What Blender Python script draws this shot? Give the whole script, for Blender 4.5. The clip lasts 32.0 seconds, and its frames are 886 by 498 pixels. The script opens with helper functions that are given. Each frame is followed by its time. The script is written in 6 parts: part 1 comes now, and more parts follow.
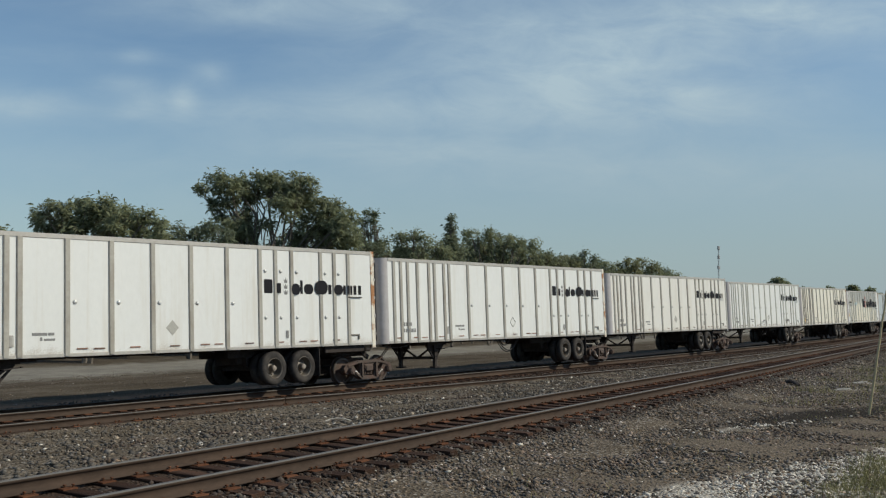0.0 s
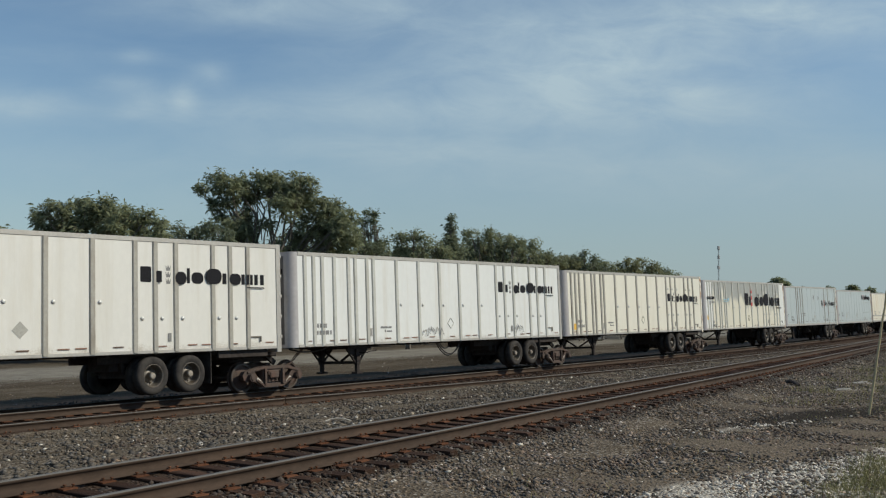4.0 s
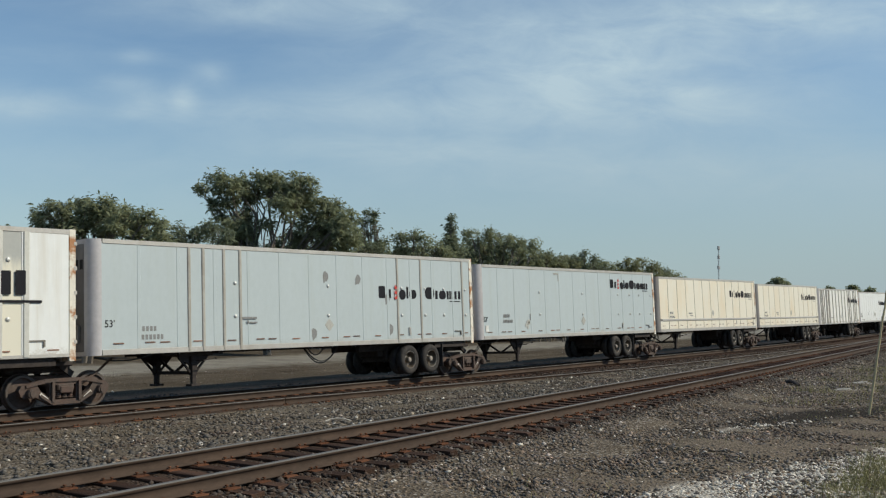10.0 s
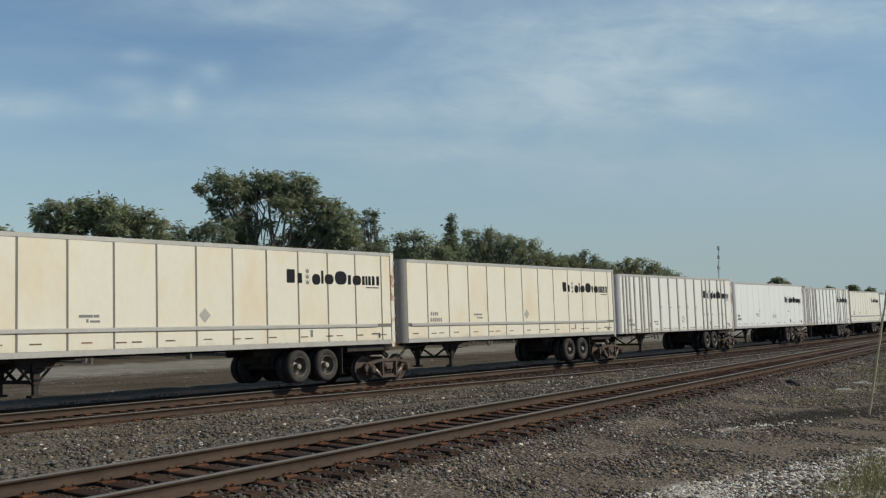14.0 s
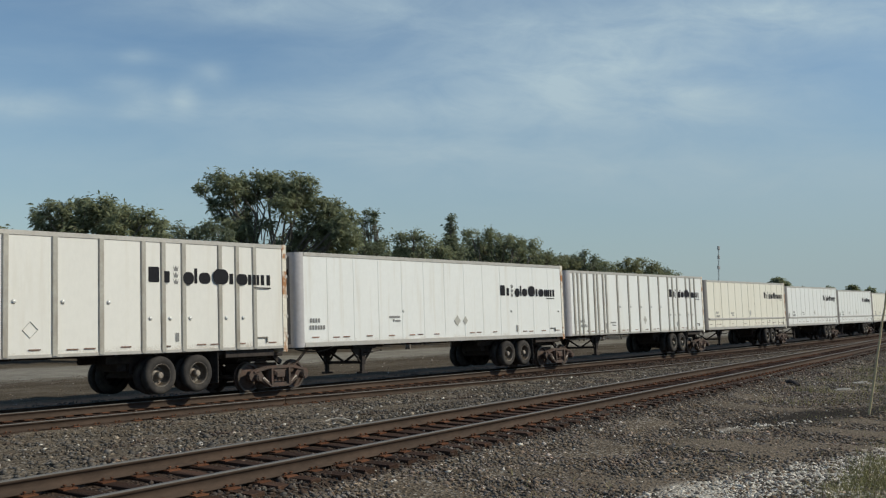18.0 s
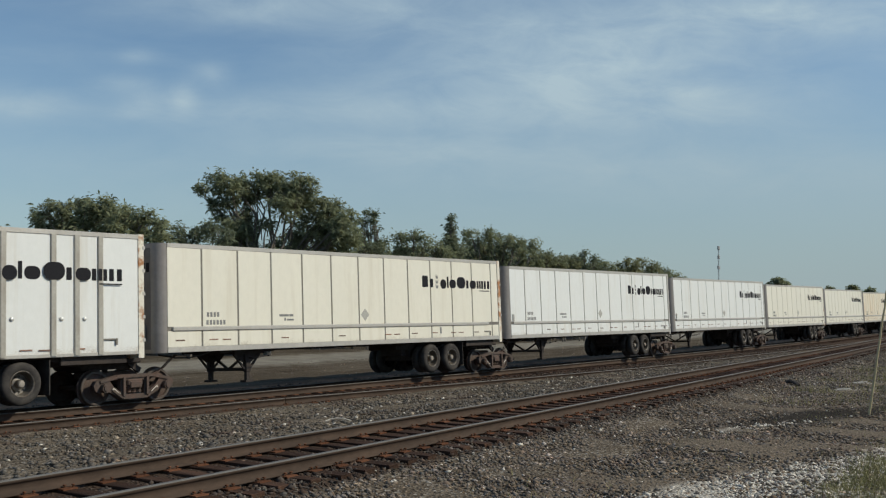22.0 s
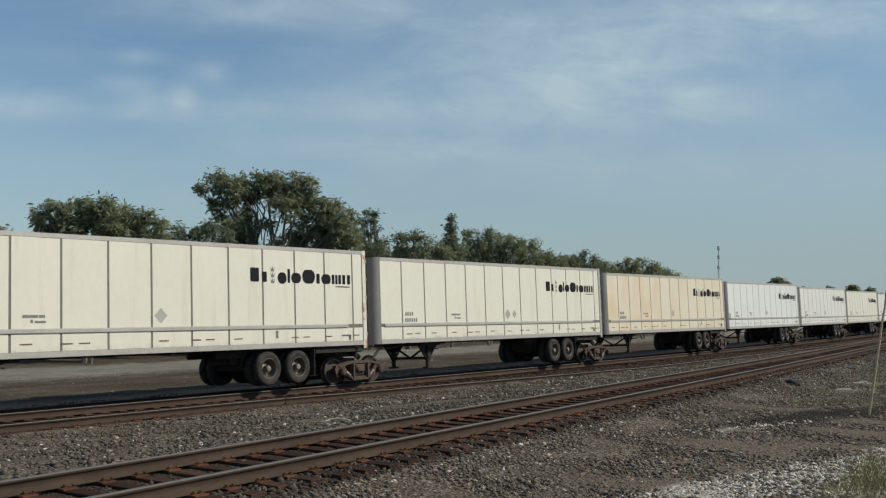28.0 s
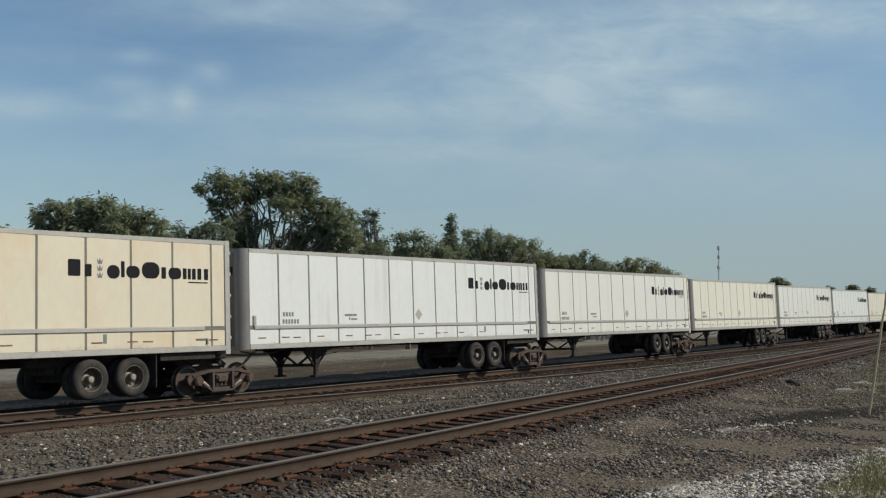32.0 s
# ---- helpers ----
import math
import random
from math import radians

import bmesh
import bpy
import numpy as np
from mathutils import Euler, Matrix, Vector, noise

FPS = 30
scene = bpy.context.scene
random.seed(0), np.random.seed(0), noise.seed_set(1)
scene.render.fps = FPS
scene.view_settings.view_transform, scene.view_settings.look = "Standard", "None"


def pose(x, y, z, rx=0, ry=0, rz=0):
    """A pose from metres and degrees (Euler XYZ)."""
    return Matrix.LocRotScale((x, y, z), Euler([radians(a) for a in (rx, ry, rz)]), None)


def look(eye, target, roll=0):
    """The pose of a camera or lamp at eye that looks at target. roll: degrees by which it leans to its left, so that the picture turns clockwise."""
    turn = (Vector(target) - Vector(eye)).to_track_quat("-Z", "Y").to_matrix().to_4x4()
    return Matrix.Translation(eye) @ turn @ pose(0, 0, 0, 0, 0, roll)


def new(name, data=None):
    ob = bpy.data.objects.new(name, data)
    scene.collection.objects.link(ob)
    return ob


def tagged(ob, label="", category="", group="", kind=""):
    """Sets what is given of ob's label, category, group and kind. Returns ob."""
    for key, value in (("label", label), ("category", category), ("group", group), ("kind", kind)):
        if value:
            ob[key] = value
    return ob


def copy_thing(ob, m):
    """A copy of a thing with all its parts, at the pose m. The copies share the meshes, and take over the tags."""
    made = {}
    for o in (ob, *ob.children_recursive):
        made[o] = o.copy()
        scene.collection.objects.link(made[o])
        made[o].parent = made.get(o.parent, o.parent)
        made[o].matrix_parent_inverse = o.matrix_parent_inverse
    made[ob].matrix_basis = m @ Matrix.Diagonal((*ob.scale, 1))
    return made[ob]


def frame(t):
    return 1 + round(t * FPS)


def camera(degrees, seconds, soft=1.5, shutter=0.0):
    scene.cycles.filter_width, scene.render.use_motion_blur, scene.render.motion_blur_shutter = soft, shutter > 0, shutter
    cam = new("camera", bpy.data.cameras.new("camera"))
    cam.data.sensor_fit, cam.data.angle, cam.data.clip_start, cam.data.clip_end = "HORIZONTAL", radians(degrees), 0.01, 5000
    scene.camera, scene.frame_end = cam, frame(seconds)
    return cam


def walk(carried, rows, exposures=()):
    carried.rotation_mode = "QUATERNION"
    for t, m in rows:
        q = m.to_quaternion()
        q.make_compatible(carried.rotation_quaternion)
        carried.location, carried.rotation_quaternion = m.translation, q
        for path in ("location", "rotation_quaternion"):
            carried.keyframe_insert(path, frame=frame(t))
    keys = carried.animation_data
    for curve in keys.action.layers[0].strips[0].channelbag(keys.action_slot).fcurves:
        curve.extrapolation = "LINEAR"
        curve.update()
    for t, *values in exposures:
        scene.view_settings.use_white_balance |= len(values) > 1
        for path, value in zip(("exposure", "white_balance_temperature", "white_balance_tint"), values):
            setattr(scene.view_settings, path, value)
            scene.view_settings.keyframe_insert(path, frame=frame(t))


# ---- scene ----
CLIP = 32.0
EYE = (0.0, 0.0, 2.517)
YAW, PITCH, LEAN = radians(50.452), radians(3.248), 0.443
cam = camera(47.93, CLIP, soft=1.25)
AIM = (math.sin(YAW) * math.cos(PITCH), math.cos(YAW) * math.cos(PITCH), EYE[2] + math.sin(PITCH))
walk(cam, [(0.0, look(EYE, AIM, LEAN)), (CLIP, look(EYE, AIM, LEAN))], [(0.0, 0.0, 6500, 9.0), (4.5, 0.0, 6500, 9.0), (7.0, 0.10, 6500, 9.0), (8.5, 0.16, 6500, 9.0),
      (11.5, 0.16, 6500, 9.0), (13.0, 0.09, 6500, 9.0), (14.0, 0.01, 6500, 9.0), (CLIP, 0.0, 6500, 9.0)])

# ---- light: afternoon sun from behind the camera, to its right ----
SUN_DIR = Vector((0.46, -0.64, 0.62)).normalized()      # towards the sun
sun_data = bpy.data.lights.new("sun", "SUN")
sun_data.energy, sun_data.angle, sun_data.color = 3.4, radians(0.6), (1.0, 0.92, 0.75)
sun = new("sun", sun_data)
sun.matrix_world = look((0, 0, 60), Vector((0, 0, 60)) - SUN_DIR)


def nd(tree, kind, **inputs):
    """A node with its inputs set by name; attributes begin with a_."""
    n = tree.nodes.new(kind)
    for k, v in inputs.items():
        if k.startswith("i") and k[1:].isdigit():
            n.inputs[int(k[1:])].default_value = v
        else:
            n.inputs[k.replace("_", " ")].default_value = v
    return n


def ramp(tree, stops):
    n = tree.nodes.new("ShaderNodeValToRGB")
    e = n.color_ramp.elements
    while len(e) < len(stops):
        e.new(0.5)
    for el, (pos, col) in zip(e, stops):
        el.position = pos
        el.color = (*col, 1) if len(col) == 3 else col
    return n


def make_world():
    w = bpy.data.worlds.new("sky")
    scene.world = w
    w.use_nodes = True
    t = w.node_tree
    t.nodes.clear()
    L = t.links.new
    out = t.nodes.new("ShaderNodeOutputWorld")
    bg = nd(t, "ShaderNodeBackground", Strength=0.092)
    sky = t.nodes.new("ShaderNodeTexSky")
    sky.sky_type, sky.sun_disc = "NISHITA", False
    sky.sun_elevation = math.asin(SUN_DIR.z)
    sky.sun_rotation = math.atan2(SUN_DIR.x, SUN_DIR.y)
    sky.air_density, sky.dust_density, sky.ozone_density = 1.0, 0.3, 2.6
    co = t.nodes.new("ShaderNodeTexCoord")
    def math_node(op, a, b):
        n = t.nodes.new("ShaderNodeMath")
        n.operation = op
        for k, v in enumerate((a, b)):
            if isinstance(v, (int, float)):
                n.inputs[k].default_value = v
            elif v is not None:
                L(v, n.inputs[k])
        return n.outputs[0]

    def dot(vec):
        n = t.nodes.new("ShaderNodeVectorMath")
        n.operation = "DOT_PRODUCT"
        L(co.outputs["Generated"], n.inputs[0])
        n.inputs[1].default_value = vec
        return n.outputs["Value"]

    # a plane of cirrus before the view's heading: u to the right, v upward from the horizon
    ahead = math_node("MAXIMUM", dot((math.sin(YAW), math.cos(YAW), 0)), 0.12)
    u = math_node("DIVIDE", dot((math.cos(YAW), -math.sin(YAW), 0)), ahead)
    v = math_node("DIVIDE", dot((0, 0, 1)), ahead)
    uv = t.nodes.new("ShaderNodeCombineXYZ")
    L(u, uv.inputs[0])
    L(v, uv.inputs[1])

    def wisps(scale, detail, rough, warp, offset):
        mp = t.nodes.new("ShaderNodeMapping")
        mp.inputs["Rotation"].default_value = (0, 0, radians(-6))
        mp.inputs["Scale"].default_value = scale
        mp.inputs["Location"].default_value = offset
        L(uv.outputs[0], mp.inputs[0])
        n = nd(t, "ShaderNodeTexNoise", Scale=1.0, Detail=detail, Roughness=rough, Distortion=warp)
        L(mp.outputs[0], n.inputs["Vector"])
        return n.outputs["Fac"]

    wide = wisps((2.6, 9.0, 1), 6, 0.55, 0.6, (1.3, 0.4, 0))
    fine = wisps((9.0, 24.0, 1), 7, 0.62, 0.5, (4.0, 2.0, 0))
    banks = None
    # centre u, v, half width, half height, weight of each bank of cloud
    for cu, cv, ru, rv, wt in ((0.16, 0.25, 0.20, 0.055, 0.75), (0.252, 0.219, 0.032, 0.009, 0.55), (0.14, 0.230, 0.06, 0.020, 0.45), (-0.065, 0.157, 0.09, 0.010, 0.3), (-0.02, 0.195, 0.32, 0.016, 0.50), (-0.322, 0.222, 0.026, 0.009, 0.65), (-0.308, 0.199, 0.020, 0.011, 0.55),
                               (-0.265, 0.207, 0.012, 0.013, 0.6), (-0.237, 0.233, 0.016, 0.011, 0.45), (-0.43, 0.20, 0.04, 0.012, 0.65), (0.36, 0.30, 0.12, 0.02, 0.8), (-0.18, 0.305, 0.16, 0.018, 0.5),
                               (0.10, 0.15, 0.45, 0.025, 0.35), (-0.30, 0.10, 0.35, 0.04, 0.18), (0.30, 0.12, 0.3, 0.03, 0.30), (-0.314, 0.250, 0.016, 0.007, 0.35)):
        du = math_node("DIVIDE", math_node("SUBTRACT", u, cu), ru)
        dv = math_node("DIVIDE", math_node("SUBTRACT", v, cv), rv)
        d2 = math_node("ADD", math_node("MULTIPLY", du, du), math_node("MULTIPLY", dv, dv))
        g = math_node("MULTIPLY", math_node("POWER", 2.718, math_node("MULTIPLY", d2, -0.7)), wt)
        banks = g if banks is None else math_node("ADD", banks, g)
    soft_n = ramp(t, [(0.34, (0, 0, 0)), (0.70, (1, 1, 1))])
    L(fine, soft_n.inputs[0])
    soft_w = ramp(t, [(0.36, (0, 0, 0)), (0.72, (1, 1, 1))])
    L(wide, soft_w.inputs[0])
    body = math_node("MULTIPLY", banks, math_node("ADD", math_node("MULTIPLY", soft_n.outputs[0], 0.5), 0.46))
    veil = math_node("ADD", math_node("MULTIPLY", math_node("MULTIPLY", soft_w.outputs[0], math_node("ADD", math_node("MULTIPLY", soft_n.outputs[0], 0.5), 0.6)), 0.24), 0.02)
    amt = math_node("MINIMUM", math_node("ADD", body, veil), 0.92)
    mix = t.nodes.new("ShaderNodeMix")
    mix.data_type = "RGBA"
    L(amt, mix.inputs[0])
    deep = t.nodes.new("ShaderNodeMix")
    deep.data_type, deep.blend_type = "RGBA", "MULTIPLY"
    deep.inputs[0].default_value = 1.0
    L(sky.outputs[0], deep.inputs[6])
    deep.inputs[7].default_value = (0.88, 1.0, 1.03, 1)
    L(deep.outputs[2], mix.inputs[6])
    mix.inputs[7].default_value = (4.75, 6.05, 6.75, 1)
    # pale haze low over the horizon
    haze = nd(t, "ShaderNodeMapRange", i1=0.0, i2=0.26, i3=0.75, i4=0.0)
    haze.interpolation_type = "SMOOTHSTEP"
    sepz = t.nodes.new("ShaderNodeSeparateXYZ")
    L(co.outputs["Generated"], sepz.inputs[0])
    L(sepz.outputs["Z"], haze.inputs[0])
    mh = t.nodes.new("ShaderNodeMix")
    mh.data_type = "RGBA"
    slant = math_node("MINIMUM", math_node("MAXIMUM", math_node("ADD", math_node("MULTIPLY", u, 0.6), 0.92), 0.6), 1.2)
    L(math_node("MULTIPLY", haze.outputs[0], slant), mh.inputs[0])
    L(mix.outputs[2], mh.inputs[6])
    mh.inputs[7].default_value = (3.30, 4.22, 4.66, 1)
    L(mh.outputs[2], bg.inputs["Color"])
    L(bg.outputs[0], out.inputs[0])


make_world()

# ---- materials ----


def material(name, base, rough=0.6, metal=0.0, vary=0.12, grain=18.0, large=1.2, stretch=(1, 1, 1), bump=0.0,
             island=0.0, random_ob=0.0, stain=None, stain_at=(0.55, 0.75), stain_scale=2.0, stain_stretch=(1, 1, 1), spec=0.5, speck=0.0):
    """A worn surface: base colour varied at two scales, roughness noise, bump and an optional stain."""
    m = bpy.data.materials.new(name)
    m.use_nodes = True
    t = m.node_tree
    L = t.links.new
    bsdf = t.nodes["Principled BSDF"]
    bsdf.inputs["Metallic"].default_value = metal
    bsdf.inputs["Specular IOR Level"].default_value = spec
    co = t.nodes.new("ShaderNodeTexCoord")
    mp = t.nodes.new("ShaderNodeMapping")
    mp.inputs["Scale"].default_value = stretch
    L(co.outputs["Object"], mp.inputs[0])
    info = t.nodes.new("ShaderNodeObjectInfo")
    off = t.nodes.new("ShaderNodeVectorMath")
    off.operation = "MULTIPLY_ADD"
    off.inputs[1].default_value = (17.0, 9.0, 13.0)
    L(info.outputs["Random"], off.inputs[0])
    L(mp.outputs[0], off.inputs[2])
    n1 = nd(t, "ShaderNodeTexNoise", Scale=grain, Detail=5.0, Roughness=0.65)
    n2 = nd(t, "ShaderNodeTexNoise", Scale=large, Detail=4.0, Roughness=0.6)
    L(off.outputs[0], n1.inputs["Vector"])
    L(off.outputs[0], n2.inputs["Vector"])
    r1 = ramp(t, [(0.25, tuple(c * (1 - vary) for c in base)), (0.75, tuple(min(1, c * (1 + vary)) for c in base))])
    L(n1.outputs["Fac"], r1.inputs[0])
    r2 = ramp(t, [(0.3, (1 - vary * 0.8,) * 3), (0.7, (1, 1, 1))])
    L(n2.outputs["Fac"], r2.inputs[0])
    mul = t.nodes.new("ShaderNodeMix")
    mul.data_type, mul.blend_type = "RGBA", "MULTIPLY"
    mul.inputs[0].default_value = 1.0
    L(r1.outputs[0], mul.inputs[6])
    L(r2.outputs[0], mul.inputs[7])
    col = mul.outputs[2]
    if stain:
        sm = t.nodes.new("ShaderNodeMapping")
        sm.inputs["Scale"].default_value = stain_stretch
        L(off.outputs[0], sm.inputs[0])
        n3 = nd(t, "ShaderNodeTexNoise", Scale=stain_scale, Detail=6.0, Roughness=0.62)
        L(sm.outputs[0], n3.inputs["Vector"])
        r3 = ramp(t, [(stain_at[0], (0, 0, 0)), (stain_at[1], (1, 1, 1))])
        L(n3.outputs["Fac"], r3.inputs[0])
        sx = t.nodes.new("ShaderNodeMix")
        sx.data_type = "RGBA"
        L(r3.outputs[0], sx.inputs[0])
        L(col, sx.inputs[6])
        sx.inputs[7].default_value = (*stain, 1)
        col = sx.outputs[2]
    if island or random_ob:
        hsv = t.nodes.new("ShaderNodeHueSaturation")
        rng = t.nodes.new("ShaderNodeMapRange")
        k = island or random_ob
        rng.inputs[3].default_value, rng.inputs[4].default_value = 1 - k, 1 + k
        if island:
            geo = t.nodes.new("ShaderNodeNewGeometry")
            L(geo.outputs["Random Per Island"], rng.inputs[0])
        else:
            L(info.outputs["Random"], rng.inputs[0])
        if speck:
            few = ramp(t, [(0.0, (0.70,) * 3), (0.5, (0.95,) * 3), (0.84, (1.18,) * 3), (0.94, (1.5,) * 3), (1.0, (speck,) * 3)])
            L(geo.outputs["Random Per Island"], few.inputs[0])
            L(few.outputs[0], hsv.inputs["Value"])
            tone = nd(t, "ShaderNodeTexWhiteNoise")
            L(geo.outputs["Random Per Island"], tone.inputs["Vector"])
            hue = t.nodes.new("ShaderNodeMapRange")
            hue.inputs[3].default_value, hue.inputs[4].default_value = 0.4, 1.15
            L(tone.outputs["Value"], hue.inputs[0])
            L(hue.outputs[0], hsv.inputs["Saturation"])
        else:
            L(rng.outputs[0], hsv.inputs["Value"])
        L(col, hsv.inputs["Color"])
        col = hsv.outputs[0]
    L(col, bsdf.inputs["Base Color"])
    rr = t.nodes.new("ShaderNodeMapRange")
    rr.inputs[3].default_value, rr.inputs[4].default_value = max(0.04, rough - 0.1), min(1, rough + 0.1)
    L(n2.outputs["Fac"], rr.inputs[0])
    L(rr.outputs[0], bsdf.inputs["Roughness"])
    if bump:
        b = nd(t, "ShaderNodeBump", Strength=bump, Distance=0.02)
        L(n1.outputs["Fac"], b.inputs["Height"])
        L(b.outputs[0], bsdf.inputs["Normal"])
    return m


PAINTS = {
    "white": ((0.775, 0.785, 0.765), (0.58, 0.54, 0.46)),
    "warm": ((0.785, 0.752, 0.645), (0.62, 0.57, 0.46)),
    "pale": ((0.77, 0.755, 0.705), (0.62, 0.58, 0.50)),
    "cream": ((0.78, 0.725, 0.60), (0.70, 0.57, 0.38)),
    "tan": ((0.77, 0.69, 0.545), (0.68, 0.51, 0.31)),
    "bluish": ((0.455, 0.51, 0.52), (0.40, 0.44, 0.42)),
}
PAINT = {k: material("paint_" + k, tuple(0.965 * c for c in b), 0.36, vary=0.035, grain=7, large=0.7, stretch=(1, 1, 0.6), bump=0.03, stain=s,
                     stain_at=(0.46, 0.8) if k in ("cream", "tan") else (0.53, 0.9), stain_scale=1.1 if k in ("cream", "tan") else 1.5, stain_stretch=(0.7, 1, 0.55) if k in ("cream", "tan") else (1.8, 1, 0.22), spec=0.5)
         for k, (b, s) in PAINTS.items()}


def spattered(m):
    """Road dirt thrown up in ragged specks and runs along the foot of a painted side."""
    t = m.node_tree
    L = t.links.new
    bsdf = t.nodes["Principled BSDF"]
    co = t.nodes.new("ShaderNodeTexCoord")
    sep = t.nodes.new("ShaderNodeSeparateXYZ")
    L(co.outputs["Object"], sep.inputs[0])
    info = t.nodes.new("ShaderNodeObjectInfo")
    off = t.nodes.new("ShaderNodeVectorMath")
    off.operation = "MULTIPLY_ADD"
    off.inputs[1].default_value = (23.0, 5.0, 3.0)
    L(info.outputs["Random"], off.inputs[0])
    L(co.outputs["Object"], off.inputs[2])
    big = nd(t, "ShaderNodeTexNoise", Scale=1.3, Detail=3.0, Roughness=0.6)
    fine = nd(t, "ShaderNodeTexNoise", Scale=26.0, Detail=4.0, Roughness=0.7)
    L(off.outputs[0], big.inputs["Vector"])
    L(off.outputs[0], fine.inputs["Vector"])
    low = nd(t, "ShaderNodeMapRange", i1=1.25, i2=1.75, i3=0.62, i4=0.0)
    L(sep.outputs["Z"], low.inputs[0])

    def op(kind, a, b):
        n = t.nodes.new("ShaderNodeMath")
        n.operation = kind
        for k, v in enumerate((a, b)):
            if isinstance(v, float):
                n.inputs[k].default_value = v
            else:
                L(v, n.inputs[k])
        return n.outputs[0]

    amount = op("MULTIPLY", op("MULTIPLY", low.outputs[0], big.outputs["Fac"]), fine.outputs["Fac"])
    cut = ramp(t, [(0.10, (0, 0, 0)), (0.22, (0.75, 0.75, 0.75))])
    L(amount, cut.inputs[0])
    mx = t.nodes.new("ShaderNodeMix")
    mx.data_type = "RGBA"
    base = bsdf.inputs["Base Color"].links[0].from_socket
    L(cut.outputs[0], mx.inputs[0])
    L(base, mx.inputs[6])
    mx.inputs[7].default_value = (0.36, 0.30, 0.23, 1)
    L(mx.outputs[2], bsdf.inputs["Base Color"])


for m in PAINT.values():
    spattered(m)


def stainless():
    """Bare stainless sheet, cream over its lower half up to a ragged upper edge."""
    m = material("stainless_sheet", (0.40, 0.40, 0.37), 0.45, 0.25, vary=0.06, grain=6, large=0.5)
    t = m.node_tree
    L = t.links.new
    bsdf = t.nodes["Principled BSDF"]
    co = t.nodes.new("ShaderNodeTexCoord")
    sep = t.nodes.new("ShaderNodeSeparateXYZ")
    L(co.outputs["Object"], sep.inputs[0])
    mp = t.nodes.new("ShaderNodeMapping")
    mp.inputs["Scale"].default_value = (1.0, 1.0, 0.25)
    L(co.outputs["Object"], mp.inputs[0])
    n = nd(t, "ShaderNodeTexNoise", Scale=0.9, Detail=5.0, Roughness=0.55)
    L(mp.outputs[0], n.inputs["Vector"])
    edge = t.nodes.new("ShaderNodeMath")
    edge.operation = "MULTIPLY_ADD"
    edge.inputs[1].default_value = -4.4
    L(n.outputs["Fac"], edge.inputs[0])
    L(sep.outputs["Z"], edge.inputs[2])
    lower_tone = ramp(t, [(0.38, (1, 1, 1)), (0.56, (0, 0, 0))])
    rng = nd(t, "ShaderNodeMapRange", i1=-0.5, i2=2.0, i3=0.0, i4=1.0)
    L(edge.outputs[0], rng.inputs[0])
    L(rng.outputs[0], lower_tone.inputs[0])
    base = bsdf.inputs["Base Color"].links[0].from_socket
    mx = t.nodes.new("ShaderNodeMix")
    mx.data_type = "RGBA"
    L(lower_tone.outputs[0], mx.inputs[0])
    L(base, mx.inputs[6])
    mx.inputs[7].default_value = (0.68, 0.645, 0.53, 1)
    L(mx.outputs[2], bsdf.inputs["Base Color"])
    dull = nd(t, "ShaderNodeMapRange", i1=0.0, i2=1.0, i3=0.25, i4=0.0)
    L(lower_tone.outputs[0], dull.inputs[0])
    L(dull.outputs[0], bsdf.inputs["Metallic"])
    return m


M_STEEL_SIDE = stainless()
M_ALU = material("aluminium_trim", (0.46, 0.44, 0.405), 0.5, 0.25, vary=0.12, grain=14, large=1.0, stain=(0.36, 0.33, 0.29), stain_at=(0.5, 0.8), stain_scale=3)
M_POST = material("weathered_side_post", (0.40, 0.38, 0.335), 0.55, 0.1, vary=0.14, grain=14, large=1.0, stain=(0.25, 0.22, 0.18), stain_at=(0.5, 0.75), stain_scale=2.0, stain_stretch=(1, 1, 0.4))
M_ALU_DARK = material("grey_seam", (0.19, 0.175, 0.15), 0.6, 0.2, vary=0.15)
M_RUSTED_WHITE = material("rusty_white_frame", (0.72, 0.68, 0.58), 0.6, vary=0.1, grain=10, stain=(0.36, 0.16, 0.06), stain_at=(0.50, 0.60), stain_scale=2.2, bump=0.2)
M_FRAME = material("black_frame", (0.055, 0.047, 0.044), 0.8, vary=0.35, grain=12, stain=(0.075, 0.060, 0.050), stain_at=(0.5, 0.8), spec=0.12)
M_TYRE = material("tyre_rubber", (0.050, 0.046, 0.044), 0.85, vary=0.3, grain=10, large=3, stain=(0.085, 0.076, 0.066), stain_at=(0.45, 0.8), stain_scale=3, bump=0.2, spec=0.12)
M_RIM = material("rim_steel", (0.165, 0.146, 0.122), 0.5, 0.2, vary=0.25, grain=10, stain=(0.09, 0.062, 0.042), stain_at=(0.45, 0.7), stain_scale=4)
M_CAST = material("rusty_casting", (0.088, 0.064, 0.052), 0.85, vary=0.35, grain=14, stain=(0.105, 0.058, 0.043), stain_at=(0.45, 0.75), stain_scale=3, bump=0.4)
M_TREAD = material("worn_wheel_tread", (0.095, 0.075, 0.062), 0.55, 0.3, vary=0.2, grain=14)
M_INK = material("black_lettering", (0.020, 0.020, 0.024), 0.75, vary=0.2, grain=20, spec=0.1)
M_FADED = material("faded_grey_mark", (0.22, 0.22, 0.215), 0.6, vary=0.25, grain=20)
M_RED = material("red_mark", (0.55, 0.045, 0.03), 0.5, vary=0.2, grain=20)
M_MARK_RED = material("reflector_strip", (0.22, 0.115, 0.075), 0.5, vary=0.3, grain=25, random_ob=0.5)
M_YELLOW = material("yellow_patch", (0.80, 0.47, 0.07), 0.5, vary=0.1)
